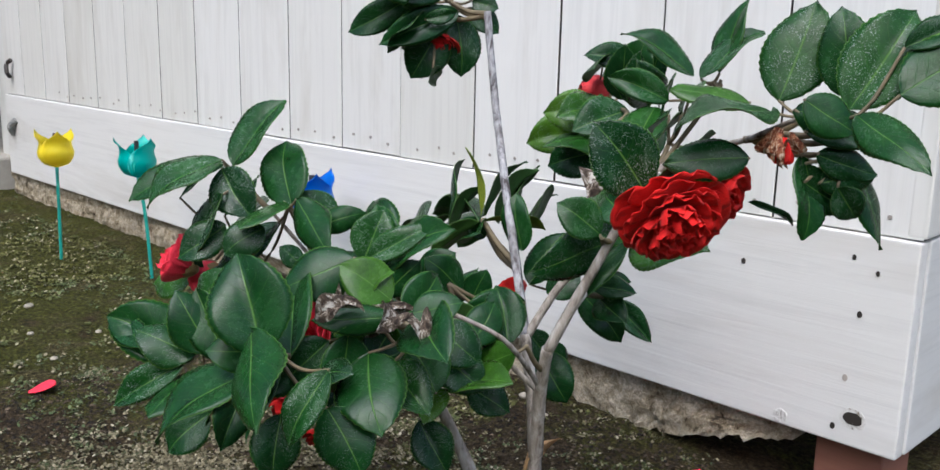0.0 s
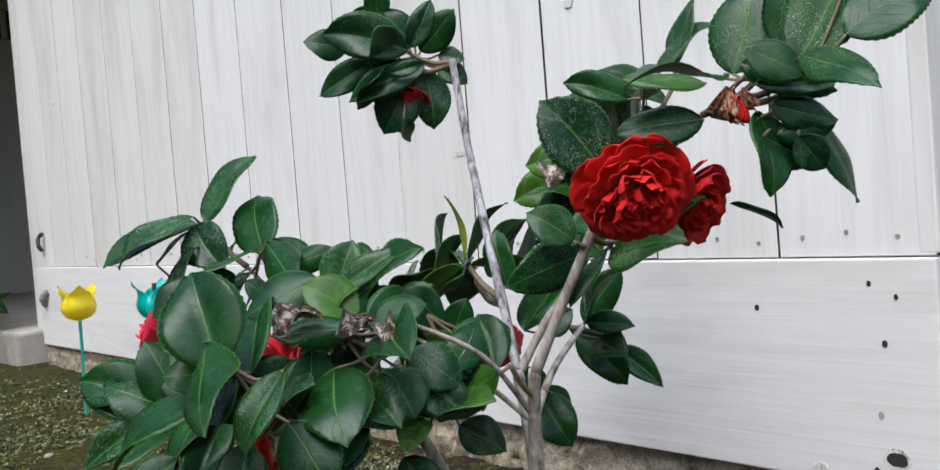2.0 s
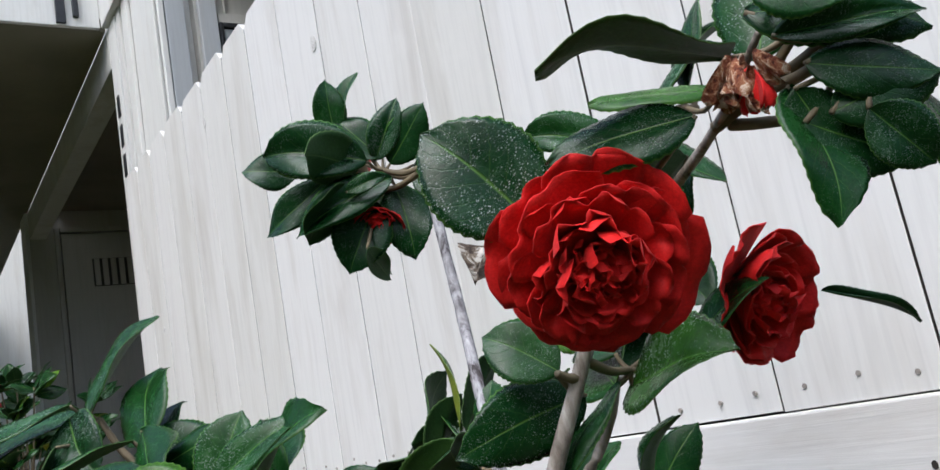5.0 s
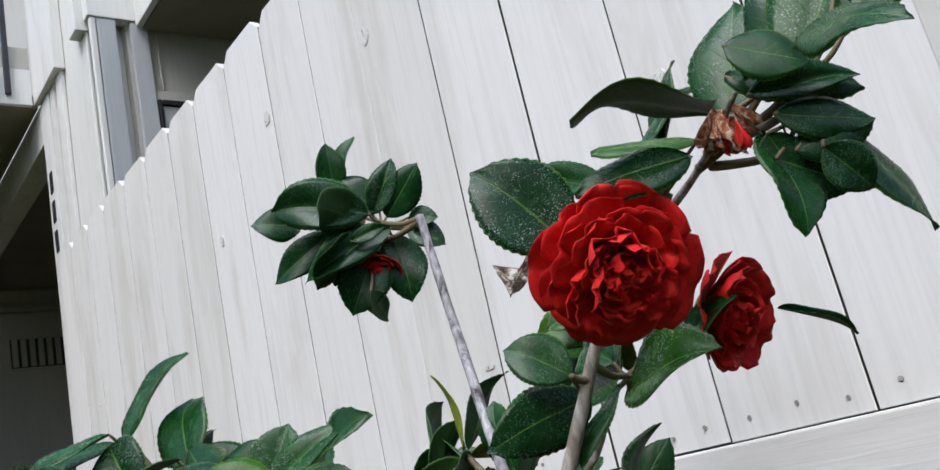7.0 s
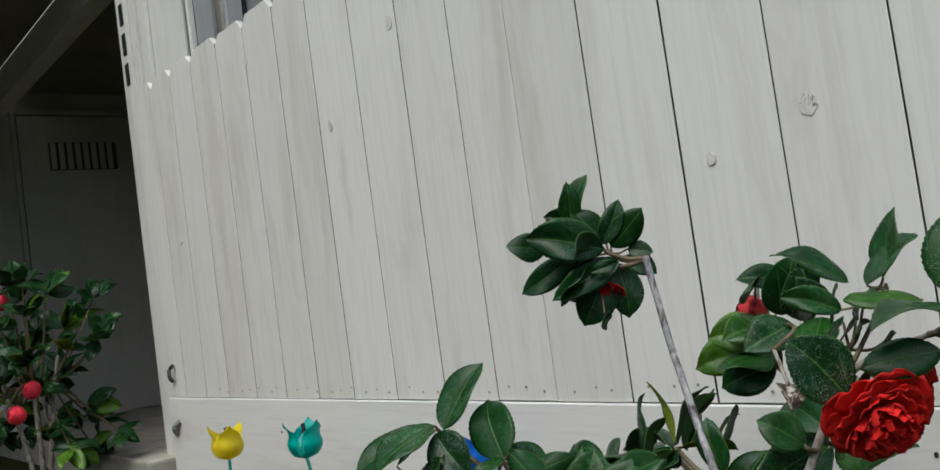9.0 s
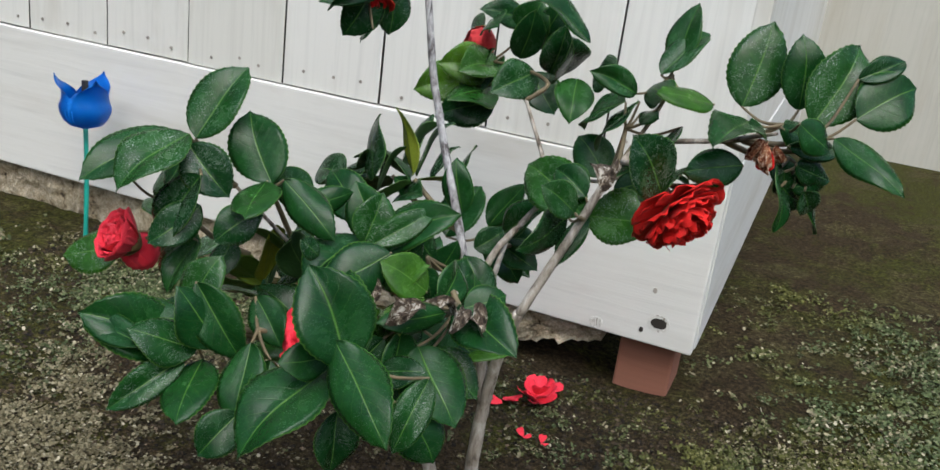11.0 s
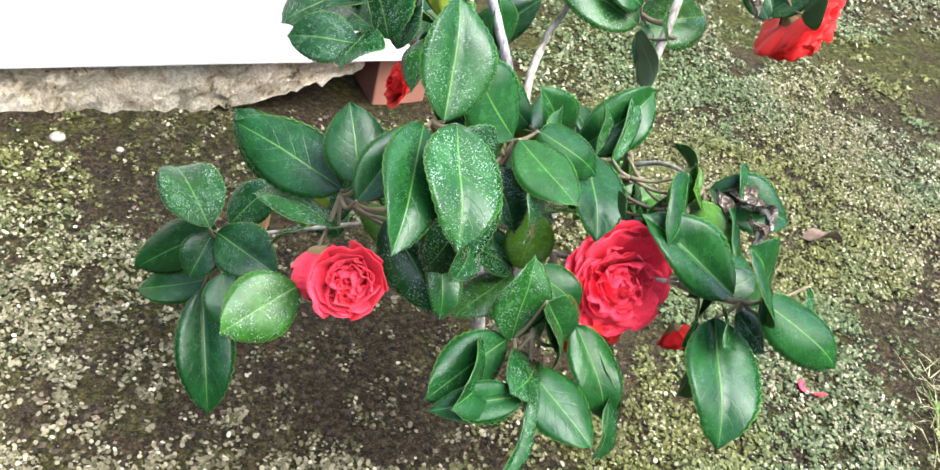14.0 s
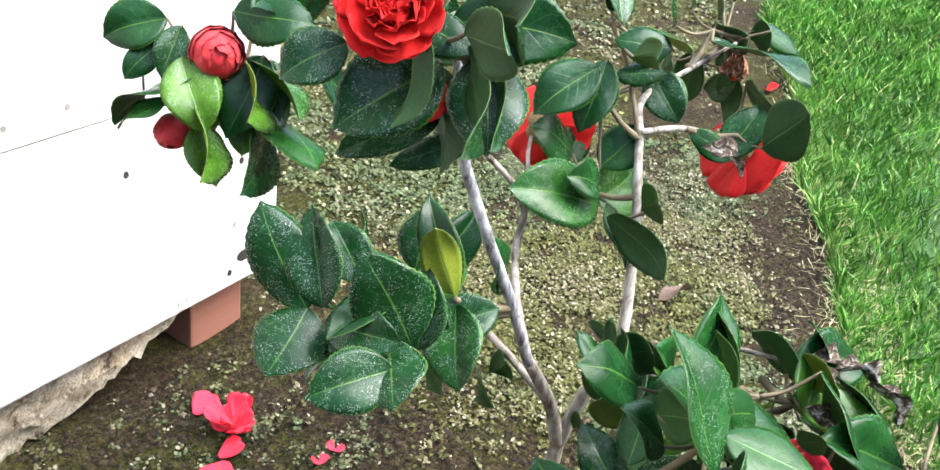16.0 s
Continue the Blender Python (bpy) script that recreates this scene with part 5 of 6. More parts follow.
# high on the tall limb
sprig_27 = sprig((-0.300, 0.805, 0.478), (-0.293, 0.768, 0.450), 96, [
    (-0.306, 0.812, 0.502, -0.350, 0.841, 0.462, 0.037, -0.74, -0.30, 0.60, 0.30),
    (-0.293, 0.812, 0.505, -0.327, 0.808, 0.451, 0.031, -0.79, -0.31, 0.53, 0.30),
    (-0.247, 0.788, 0.493, -0.251, 0.752, 0.458, 0.032, -0.78, -0.40, 0.49, 0.25),
    (-0.289, 0.803, 0.494, -0.265, 0.768, 0.501, 0.018, -0.69, -0.36, 0.63, 0.50),
    (-0.261, 0.771, 0.522, -0.285, 0.813, 0.521, 0.027, -0.70, -0.39, 0.60, 0.31),
    (-0.309, 0.790, 0.421, -0.277, 0.773, 0.454, 0.032, -0.75, -0.24, 0.61, 0.42)])
# behind the large bloom
sprig_28 = sprig((-0.226, 0.702, 0.462), (-0.240, 0.722, 0.458), 97, [
    (-0.249, 0.702, 0.441, -0.259, 0.740, 0.458, 0.019, -0.70, -0.43, 0.57, 0.62),
    (-0.247, 0.709, 0.441, -0.211, 0.697, 0.483, 0.029, -0.78, -0.17, 0.61, 0.62)])
# dark leaves at the end of the tall limb
sprig_29 = sprig((-0.135, 0.768, 0.508), (-0.190, 0.762, 0.500), 98, [
    (-0.105, 0.777, 0.531, -0.064, 0.815, 0.560, 0.042, 0.36, -0.79, 0.50, 0.45),
    (-0.111, 0.791, 0.562, -0.079, 0.819, 0.580, 0.019, 0.42, -0.77, 0.48, 0.20),
    (-0.160, 0.740, 0.519, -0.118, 0.788, 0.497, 0.028, 0.74, -0.39, 0.54, 0.20),
    (-0.142, 0.742, 0.490, -0.113, 0.775, 0.476, 0.020, 0.77, -0.63, 0.11, 0.20),
    (-0.149, 0.743, 0.470, -0.131, 0.774, 0.450, 0.023, 0.86, -0.52, -0.01, 0.20)])
# dark leaves at the end of the tall limb, under side
sprig_30 = sprig((-0.132, 0.766, 0.500), (-0.190, 0.762, 0.498), 99, [
    (-0.151, 0.740, 0.505, -0.116, 0.783, 0.502, 0.017, 0.77, -0.63, 0.07, 0.20),
    (-0.140, 0.746, 0.470, -0.113, 0.776, 0.477, 0.021, 0.70, -0.69, 0.21, 0.20),
    (-0.130, 0.753, 0.468, -0.123, 0.772, 0.445, 0.020, 0.74, -0.61, -0.28, 0.22),
    (-0.149, 0.742, 0.483, -0.150, 0.754, 0.459, 0.018, 0.63, -0.68, -0.38, 0.20)])
# inner leaves on the path side
sprig_31 = sprig((-0.400, 0.570, 0.350), (-0.372, 0.600, 0.340), 110, [
    (-0.360, 0.554, 0.362, -0.395, 0.506, 0.361, 0.020, 0.74, -0.54, 0.41, 0.43),
    (-0.382, 0.586, 0.322, -0.391, 0.577, 0.287, 0.025, 0.81, -0.59, -0.05, 0.40),
    (-0.438, 0.610, 0.351, -0.419, 0.633, 0.381, 0.024, 0.71, -0.70, 0.10, 0.31),
    (-0.395, 0.522, 0.342, -0.418, 0.494, 0.308, 0.033, 0.73, -0.68, 0.08, 0.20),
    (-0.413, 0.625, 0.314, -0.394, 0.656, 0.273, 0.030, 0.94, -0.24, 0.26, 0.20),
    (-0.414, 0.627, 0.361, -0.408, 0.637, 0.330, 0.021, 0.95, -0.32, 0.05, 0.30),
    (-0.475, 0.554, 0.378, -0.484, 0.539, 0.395, 0.016, 0.93, -0.22, 0.31, 0.24),
    (-0.417, 0.477, 0.339, -0.439, 0.446, 0.340, 0.025, 0.72, -0.50, 0.48, 0.45)])
# inner leaves before the fork
sprig_32 = sprig((-0.435, 0.680, 0.350), (-0.420, 0.690, 0.310), 111, [
    (-0.432, 0.693, 0.340, -0.450, 0.664, 0.373, 0.029, 0.92, -0.31, 0.23, 0.31),
    (-0.427, 0.701, 0.331, -0.418, 0.711, 0.361, 0.022, 0.71, -0.70, 0.02, 0.31),
    (-0.394, 0.737, 0.331, -0.431, 0.687, 0.314, 0.030, 0.66, -0.62, 0.41, 0.31),
    (-0.516, 0.596, 0.398, -0.490, 0.632, 0.411, 0.020, 0.73, -0.63, 0.26, 0.45),
    (-0.516, 0.808, 0.360, -0.529, 0.788, 0.382, 0.018, 0.91, -0.36, 0.20, 0.30),
    (-0.392, 0.723, 0.317, -0.405, 0.706, 0.300, 0.018, 0.60, -0.75, 0.28, 0.30)])
# low shoot near the fence
sprig_33 = sprig((-0.430, 0.930, 0.300), (-0.420, 0.860, 0.312), 112, [
    (-0.460, 0.908, 0.311, -0.432, 0.942, 0.362, 0.030, 0.55, -0.80, 0.23, 0.45),
    (-0.457, 0.911, 0.307, -0.430, 0.950, 0.306, 0.022, 0.73, -0.51, 0.45, 0.31),
    (-0.464, 0.902, 0.296, -0.443, 0.935, 0.258, 0.021, 0.91, -0.38, 0.17, 0.31),
    (-0.441, 0.821, 0.314, -0.420, 0.848, 0.333, 0.026, 0.60, -0.71, 0.36, 0.20),
    (-0.431, 0.783, 0.286, -0.420, 0.801, 0.257, 0.023, 0.93, -0.36, 0.12, 0.20),
    (-0.447, 0.835, 0.259, -0.440, 0.849, 0.223, 0.026, 0.90, -0.44, 0.01, 0.30)])
# dark leaves low in front
sprig_34 = sprig((-0.405, 0.535, 0.315), (-0.430, 0.540, 0.310), 113, [
    (-0.386, 0.533, 0.347, -0.392, 0.529, 0.297, 0.033, 0.92, -0.38, -0.09, 0.31),
    (-0.408, 0.513, 0.330, -0.436, 0.477, 0.306, 0.031, 0.68, -0.69, 0.25, 0.31)])
lay_leaf(sprig_31, (-0.368, 0.533, 0.371), (-0.388, 0.505, 0.362), 0.013, 25, face=(0.5, -0.7, 0.6), name="withered_leaf", label="curled brown and white withered leaf")
lay_leaf(sprig_31, (-0.362, 0.577, 0.363), (-0.384, 0.548, 0.341), 0.012, 25, face=(0.5, -0.7, 0.6), name="withered_leaf", label="curled brown and white withered leaf")
# inner leaves before the limbs
sprig_inner = sprig((-0.412, 0.653, 0.312), (-0.455, 0.635, 0.345), 95, [
    (-0.386, 0.660, 0.311, -0.392, 0.694, 0.340, 0.028, 0.80, -0.48, 0.35, 0.30),
    (-0.382, 0.702, 0.302, -0.413, 0.717, 0.346, 0.032, 0.77, -0.53, 0.36, 0.20),
    (-0.394, 0.630, 0.332, -0.366, 0.652, 0.301, 0.034, 0.84, -0.44, 0.32, 0.25),
    (-0.374, 0.610, 0.284, -0.404, 0.607, 0.318, 0.036, 0.82, -0.41, 0.40, 0.60),
    (-0.391, 0.629, 0.309, -0.361, 0.652, 0.278, 0.032, 0.83, -0.44, 0.36, 0.20),
    (-0.409, 0.599, 0.336, -0.400, 0.563, 0.312, 0.036, 0.87, -0.39, 0.32, 0.20)])
# withered leaves
lay_leaf(sprig_8, (-0.352, 0.575, 0.362), (-0.326, 0.553, 0.345), 0.016, 20, name="withered_leaf", label="curled grey withered leaf")
lay_leaf(sprig_8, (-0.357, 0.557, 0.362), (-0.345, 0.525, 0.360), 0.018, -20, name="withered_leaf", label="curled grey withered leaf")
lay_leaf(sprig_4, (-0.425, 0.560, 0.370), (-0.415, 0.542, 0.358), 0.015, 40, name="withered_leaf", label="curled grey withered leaf")
lay_leaf(sprig_13, (-0.284, 0.718, 0.460), (-0.286, 0.680, 0.446), 0.020, 20, name="withered_leaf", label="purplish withered leaf")
# darker leaves inside the crown
for br, j, ax, n, ln, sd in ((sprig_3, (-0.53, 0.64, 0.34), (-0.1, 0.2, 0.9), 6, 0.066, 41), (sprig_4, (-0.45, 0.67, 0.32), (0.2, 0.1, 0.6), 6, 0.066, 42), (sprig_5, (-0.51, 0.59, 0.28), (-0.2, -0.3, 0.1), 6, 0.066, 43), (sprig_7, (-0.42, 0.58, 0.29), (0.2, -0.3, 0.1), 7, 0.064, 44), (sprig_2, (-0.59, 0.64, 0.30), (-0.4, 0.1, 0.3), 6, 0.066, 45), (sprig_9, (-0.63, 0.71, 0.26), (-0.3, 0.3, 0.3), 5, 0.066, 46), (sprig_8, (-0.40, 0.64, 0.28), (0.1, -0.2, 0.2), 6, 0.064, 47)):
    spray(br, j, ax, n, ln, sd)
# leaves low behind the pale branch
t12 = twig((-0.508, 0.795, 0.382), (-0.445, 0.780, 0.35), [
    (-0.602, 0.832, 0.378, 0.030, 0), (-0.490, 0.840, 0.440, 0.026, 0), (-0.540, 0.800, 0.452, 0.024, 0), (-0.470, 0.850, 0.370, 0.036, 0), (-0.545, 0.760, 0.340, 0.038, 0)], 32)
# shoot with the round buds close to the fence
t19 = twig((-0.535, 1.000, 0.495), (-0.525, 1.0, 0.495), [
    (-0.585, 1.060, 0.445, 0.040, 0), (-0.525, 1.03, 0.425, 0.036, 0)], 39)
place(t19, (0.1, -0.75, 0.65), [
    (-0.502, 0.999, 0.482, -0.530, 0.930, 0.478, 0.042, 0), (-0.502, 0.991, 0.457, -0.530, 0.910, 0.447, 0.040, 0),
    (-0.481, 1.002, 0.518, -0.463, 0.999, 0.566, 0.042, 0), (-0.457, 0.997, 0.510, -0.434, 1.002, 0.567, 0.032, 0), (-0.458, 0.980, 0.484, -0.420, 0.972, 0.442, 0.040, 0), (-0.430, 0.955, 0.490, -0.385, 0.930, 0.520, 0.036, 0)])
place(t19, (0.4, -0.75, 0.45), [
    (-0.500, 0.985, 0.440, -0.560, 0.955, 0.418, 0.044, 0), (-0.440, 0.940, 0.492, -0.470, 0.885, 0.470, 0.040, 0), (-0.400, 0.915, 0.500, -0.385, 0.872, 0.545, 0.036, 0),
    (-0.380, 0.900, 0.500, -0.370, 0.860, 0.460, 0.036, 0), (-0.360, 0.885, 0.505, -0.330, 0.850, 0.530, 0.034, 0), (-0.470, 0.965, 0.500, -0.452, 0.945, 0.560, 0.034, 0), (-0.420, 0.930, 0.495, -0.400, 0.900, 0.555, 0.032, 0)])
# shoot low behind the pale branch, towards the fence
t21 = twig((-0.560, 0.850, 0.362), (-0.445, 0.780, 0.345), [(-0.600, 0.850, 0.330, 0.034, 0)], 43)
place(t21, (-0.70, -0.25, 0.62), [
    (-0.567, 0.880, 0.360, -0.558, 0.937, 0.421, 0.042, 0), (-0.560, 0.872, 0.361, -0.533, 0.909, 0.420, 0.036, 0), (-0.557, 0.796, 0.369, -0.573, 0.832, 0.434, 0.048, 0),
    (-0.549, 0.795, 0.360, -0.525, 0.811, 0.412, 0.030, 0), (-0.487, 0.846, 0.372, -0.465, 0.852, 0.418, 0.034, 0), (-0.578, 0.870, 0.372, -0.630, 0.858, 0.350, 0.044, 0),
    (-0.582, 0.850, 0.373, -0.575, 0.790, 0.383, 0.032, 0), (-0.571, 0.806, 0.375, -0.608, 0.770, 0.360, 0.038, 0), (-0.527, 0.802, 0.359, -0.486, 0.770, 0.376, 0.032, 0),
    (-0.519, 0.869, 0.364, -0.508, 0.912, 0.396, 0.030, 0), (-0.587, 0.788, 0.370, -0.637, 0.818, 0.360, 0.036, 0)], 0.24)
# blooms and buds
bloom(shrub, (-0.221, 0.694, 0.440), (0.70, -0.47, -0.54), 0.0385, PETAL, 1, label="large open red double bloom")
bloom(shrub, (-0.289, 0.858, 0.430), (0.86, 0.10, -0.42), 0.040, PETAL, 2, 5, 26, "red double bloom facing sideways")
bloom(shrub, (-0.458, 0.546, 0.316), (-0.25, -0.85, 0.40), 0.041, PINK, 3, 6, 12, "bright red bloom among leaves")
bloom(shrub, (-0.396, 0.520, 0.268), (0.3, -0.6, -0.6), 0.018, PETAL, 5, 4, 30, "half-open red bloom")
bloom(shrub, (-0.470, 0.535, 0.268), (-0.1, -0.8, -0.2), 0.022, PETAL, 6, 4, 25, "half-open red bloom")
bloom(shrub, (-0.510, 0.845, 0.290), (-0.6, 0.1, 0.2), 0.023, PETAL, 7, 5, 25, "red bloom behind the stems")
bloom(shrub, (-0.610, 0.798, 0.610), (-0.7, -0.4, 0.5), 0.028, PETAL, 8, 5, 25, "red bloom within the leaf rosette")
bloom(shrub, (-0.575, 0.795, 0.560), (0.3, -0.4, -0.7), 0.022, PETAL, 9, 4, 35, "red bloom under the leaf rosette")
bloom(shrub, (-0.668, 0.552, 0.342), (-0.42, -0.72, 0.50), 0.030, BUDPETAL, 11, 7, 50, "opening pink-red bloom with tight petals")
bud(shrub, (-0.678, 0.578, 0.322), (-0.3, -0.5, -0.5), 0.0175, 0.5, BUDPETAL, 2, "small pink-red bud")
bud(shrub, (-0.536, 1.004, 0.504), (-0.45, -0.80, 0.25), 0.0185, 0.5, ROUNDBUD, 3, "round closed pink-red bud")
bud(shrub, (-0.561, 1.024, 0.442), (-0.5, -0.5, -0.6), 0.0125, 0.4, ROUNDBUD, 4, "round closed pink-red bud")
wither = new("withered_bloom")
wither["label"] = "withered brown and red bloom"
wither.parent = shrub
wither.matrix_local = inside(shrub, axis_frame((-0.167, 0.744, 0.507), (0.1, -0.2, -1.0)))
rnd = random.Random(15)
for k in range(11):
    q = new("petal", PETALS[PETAL][k % 5] if k in (5, 8) else BROWNS[k % 3])
    q.parent = wither
    size = rnd.uniform(0.012, 0.019) * (0.9 if k == 5 else 1)
    if k in (5, 8):
        q.matrix_local = Matrix.Translation((0, 0, 0.008)) @ Matrix.Rotation(0.8 * k, 4, "Z") @ Matrix.Rotation(radians(78), 4, "X") @ Matrix.Diagonal((0.014, 0.019, 0.016, 1))
        continue
    q.matrix_local = Matrix.Translation((rnd.uniform(-0.006, 0.006), rnd.uniform(-0.006, 0.006), rnd.uniform(0, 0.010))) @ Matrix.Rotation(2.4 * k, 4, "Z") @ Matrix.Rotation(radians(rnd.uniform(40, 95)), 4, "X") @ Matrix.Rotation(radians(rnd.uniform(-60, 60)), 4, "Y") @ Matrix.Diagonal((size * 0.8, size, size, 1))

# ---- smaller things: garden stakes, fallen petals, dead leaves, pebbles ----
def glossy_plastic(name, color):
    a = Mat(name, 0.28, 0.5)
    n = a.noise(a.mapping(), 14.0, 4, 0.6)
    return a.out(a.ramp(n, (0.3, tuple(v * 0.85 for v in color)), (0.7, color)), a.bump(n, 0.08, 0.002))


def tulip_stake(cup_at, foot, color, label, seed=0):
    """A plastic tulip on a thin green stake: pointed petals round an open cup, a dark clip at the middle."""
    t = thing("garden_stake", label, "garden ornament", "tulip stakes", at=foot)
    mat = glossy_plastic("tulip_plastic", color)
    off = Vector(cup_at) - Vector(foot)
    stake = plain("stake_paint", (0.03, 0.32, 0.26), 0.45, 0.2)
    pts = [Vector((0, 0, -0.05)), off * 0.5 + Vector((0.004, 0, 0)), off + Vector((0, 0, -0.044))]
    part("stake", tube(spline(pts, 4), [0.0042] * 9, 8), stake, t, "", True)
    for k in range(3):
        bm = bmesh.new()
        rows = []
        for i in range(13):
            u = i / 12
            bowl = math.sqrt(max(0.0, 1 - (1 - min(1.0, u / 0.42)) ** 2))
            r = 0.006 + 0.036 * bowl - 0.005 * math.sin(math.pi * max(0.0, min(1.0, (u - 0.42) / 0.45))) + 0.006 * max(0.0, (u - 0.75) / 0.25) ** 1.6
            half = 1.22 if u < 0.42 else 1.22 * max(0.02, 1 - ((u - 0.42) / 0.58) ** 2.1)
            rows.append([bm.verts.new((r * math.sin(half * j / 4), r * math.cos(half * j / 4), -0.044 + (0.092 - 0.010 * (j / 4) ** 2 * u) * u)) for j in range(-4, 5)])
        for a, b in zip(rows, rows[1:]):
            for j in range(8):
                bm.faces.new((a[j], a[j + 1], b[j + 1], b[j]))
        bmesh.ops.solidify(bm, geom=bm.faces[:], thickness=0.003)
        bmesh.ops.recalc_face_normals(bm, faces=bm.faces)
        o = part("petal", bm, mat, t, "", True)
        o.matrix_local = Matrix.Translation(off) @ Matrix.Rotation(2 * math.pi * k / 3 + seed, 4, "Z")
    c = part("clip", box(-0.004, 0.004, -0.004, 0.004, -0.03, 0.038, 0.001), plain("dark_clip", (0.03, 0.03, 0.03)), t)
    c.matrix_local = Matrix.Translation(off)
    return t


tulip_stake((-2.145, 0.985, 0.279), (-2.175, 0.99, 0), (0.95, 0.80, 0.03), "yellow plastic tulip on a thin green stake", 0.3)
tulip_stake((-1.845, 1.05, 0.285), (-1.85, 1.075, 0), (0.015, 0.56, 0.50), "turquoise plastic tulip on a thin green stake", 0.8)
tulip_stake((-1.272, 1.12, 0.270), (-1.27, 1.11, 0), (0.015, 0.20, 0.74), "blue plastic tulip on a thin green stake", 0.1)


def fallen(name, label, x, y, radius, mat, seed, count=7, tilt=28):
    """A fallen bloom or petal lying on the soil."""
    t = thing(name, label, "petals", "fallen petals", at=(x, y, soil_height(x, y)))
    rnd = random.Random(seed)
    for k in range(count):
        o = new("petal", PETALS[mat][k % 4])
        o.parent = t
        size = radius * rnd.uniform(0.8, 1.1)
        o.matrix_local = Matrix.Translation((rnd.uniform(-0.2, 0.2) * radius, rnd.uniform(-0.2, 0.2) * radius, 0.004 + 0.05 * radius * k)) @ Matrix.Rotation(2.4 * k + seed, 4, "Z") @ Matrix.Rotation(radians(tilt * (0.3 + k / max(1, count))), 4, "X") @ Matrix.Diagonal((size * 0.9, size, size, 1))
    return t


fallen("fallen_bloom", "fallen bright pink-red bloom on bare soil", -0.418, 1.108, 0.032, PINK, 1, 10, 34)
fallen("fallen_petals", "loose pink-red petals on bare soil", -0.466, 1.080, 0.036, PINK, 2, 2, 10)
fallen("fallen_petals", "loose pink-red petals on bare soil", -0.430, 1.155, 0.034, PINK, 5, 1, 10)
fallen("fallen_petal", "small pale pink petal on bare soil", -0.371, 0.995, 0.014, PINK, 4, 2)
fallen("fallen_petal", "small pale pink petal on bare soil", -0.40, 0.99, 0.012, PINK, 5, 2)
fallen("fallen_petal", "bright pink petal lying on moss", -1.310, 0.606, 0.040, PINK, 6, 1, 6)
fallen("fallen_petal", "bright pink petal lying on moss", -0.022, 0.588, 0.020, PINK, 7, 2)
fallen("fallen_petal", "dark red petal beside the lawn", 1.25, 1.02, 0.030, PETAL, 8, 2)

dry = leaf_mesh(91, 0.8, 0.5, 0.08, 0.9, mats=(DRY_LEAF, DRY_LEAF))
for (x, y, z), (tx, ty, tz), w in (((0.18, 0.84, 0.004), (0.215, 0.815, 0.012), 0.024),):
    o = new("dead_leaf", dry)
    b, t = Vector((x, y, z)), Vector((tx, ty, tz))
    yv = (t - b).normalized()
    xv = yv.cross(Vector((0, 0, 1))).normalized()
    m = Matrix((xv, yv, xv.cross(yv))).transposed().to_4x4()
    m.translation = b
    o.matrix_basis = m @ Matrix.Diagonal((w, (t - b).length * 1.4, (t - b).length * 1.2, 1))
    tagged(o, "curled dry brown leaf lying on the soil", "dead leaf", "dead leaves")

TAN_LEAF = plain("dry_tan_leaf", (0.34, 0.20, 0.085), 0.7, 0.4, 40.0, 0.4)
curl = leaf_mesh(92, 1.2, 0.35, 0.05, 0.5, mats=(TAN_LEAF, TAN_LEAF))
o = new("dead_leaf", curl)
b, t = Vector((-0.591, 0.974, -0.004)), Vector((-0.571, 1.013, 0.055))
yv = (t - b).normalized()
xv = yv.cross(Vector((0, 0, 1))).normalized()
m = Matrix((xv, yv, xv.cross(yv))).transposed().to_4x4()
m.translation = b
o.matrix_basis = m @ Matrix.Diagonal((0.024, 0.075, 0.06, 1))
tagged(o, "curled tan dry leaf standing on the soil", "dead leaf", "dead leaves")

PEBBLE = plain("pale_pebble", (0.27, 0.24, 0.19), 0.8, 0.3, 60.0, 0.4)
rnd = random.Random(31)
for x, y, r in ((-0.79, 1.19, 0.010), (-1.62, 0.72, 0.007), (-1.45, 0.70, 0.007), (-1.80, 0.78, 0.010), (-1.30, 0.78, 0.006), (-1.55, 0.82, 0.006), (-0.72, 1.16, 0.005), (-0.9, 0.95, 0.004), (-1.1, 0.9, 0.005)):
    bm = bmesh.new()
    bmesh.ops.create_icosphere(bm, subdivisions=2, radius=r)
    for v in bm.verts:
        v.co *= 1 + 0.25 * noise.noise(v.co * 60 + Vector((x, y, 0)) * 10)
        v.co.z *= 0.55
    o = link_mesh("pebble", bm, PEBBLE, smooth=True)
    o.location = (x, y, soil_height(x, y) + r * 0.25)
    tagged(o, "small pale rounded pebble on the soil", "pebble", "pebbles")


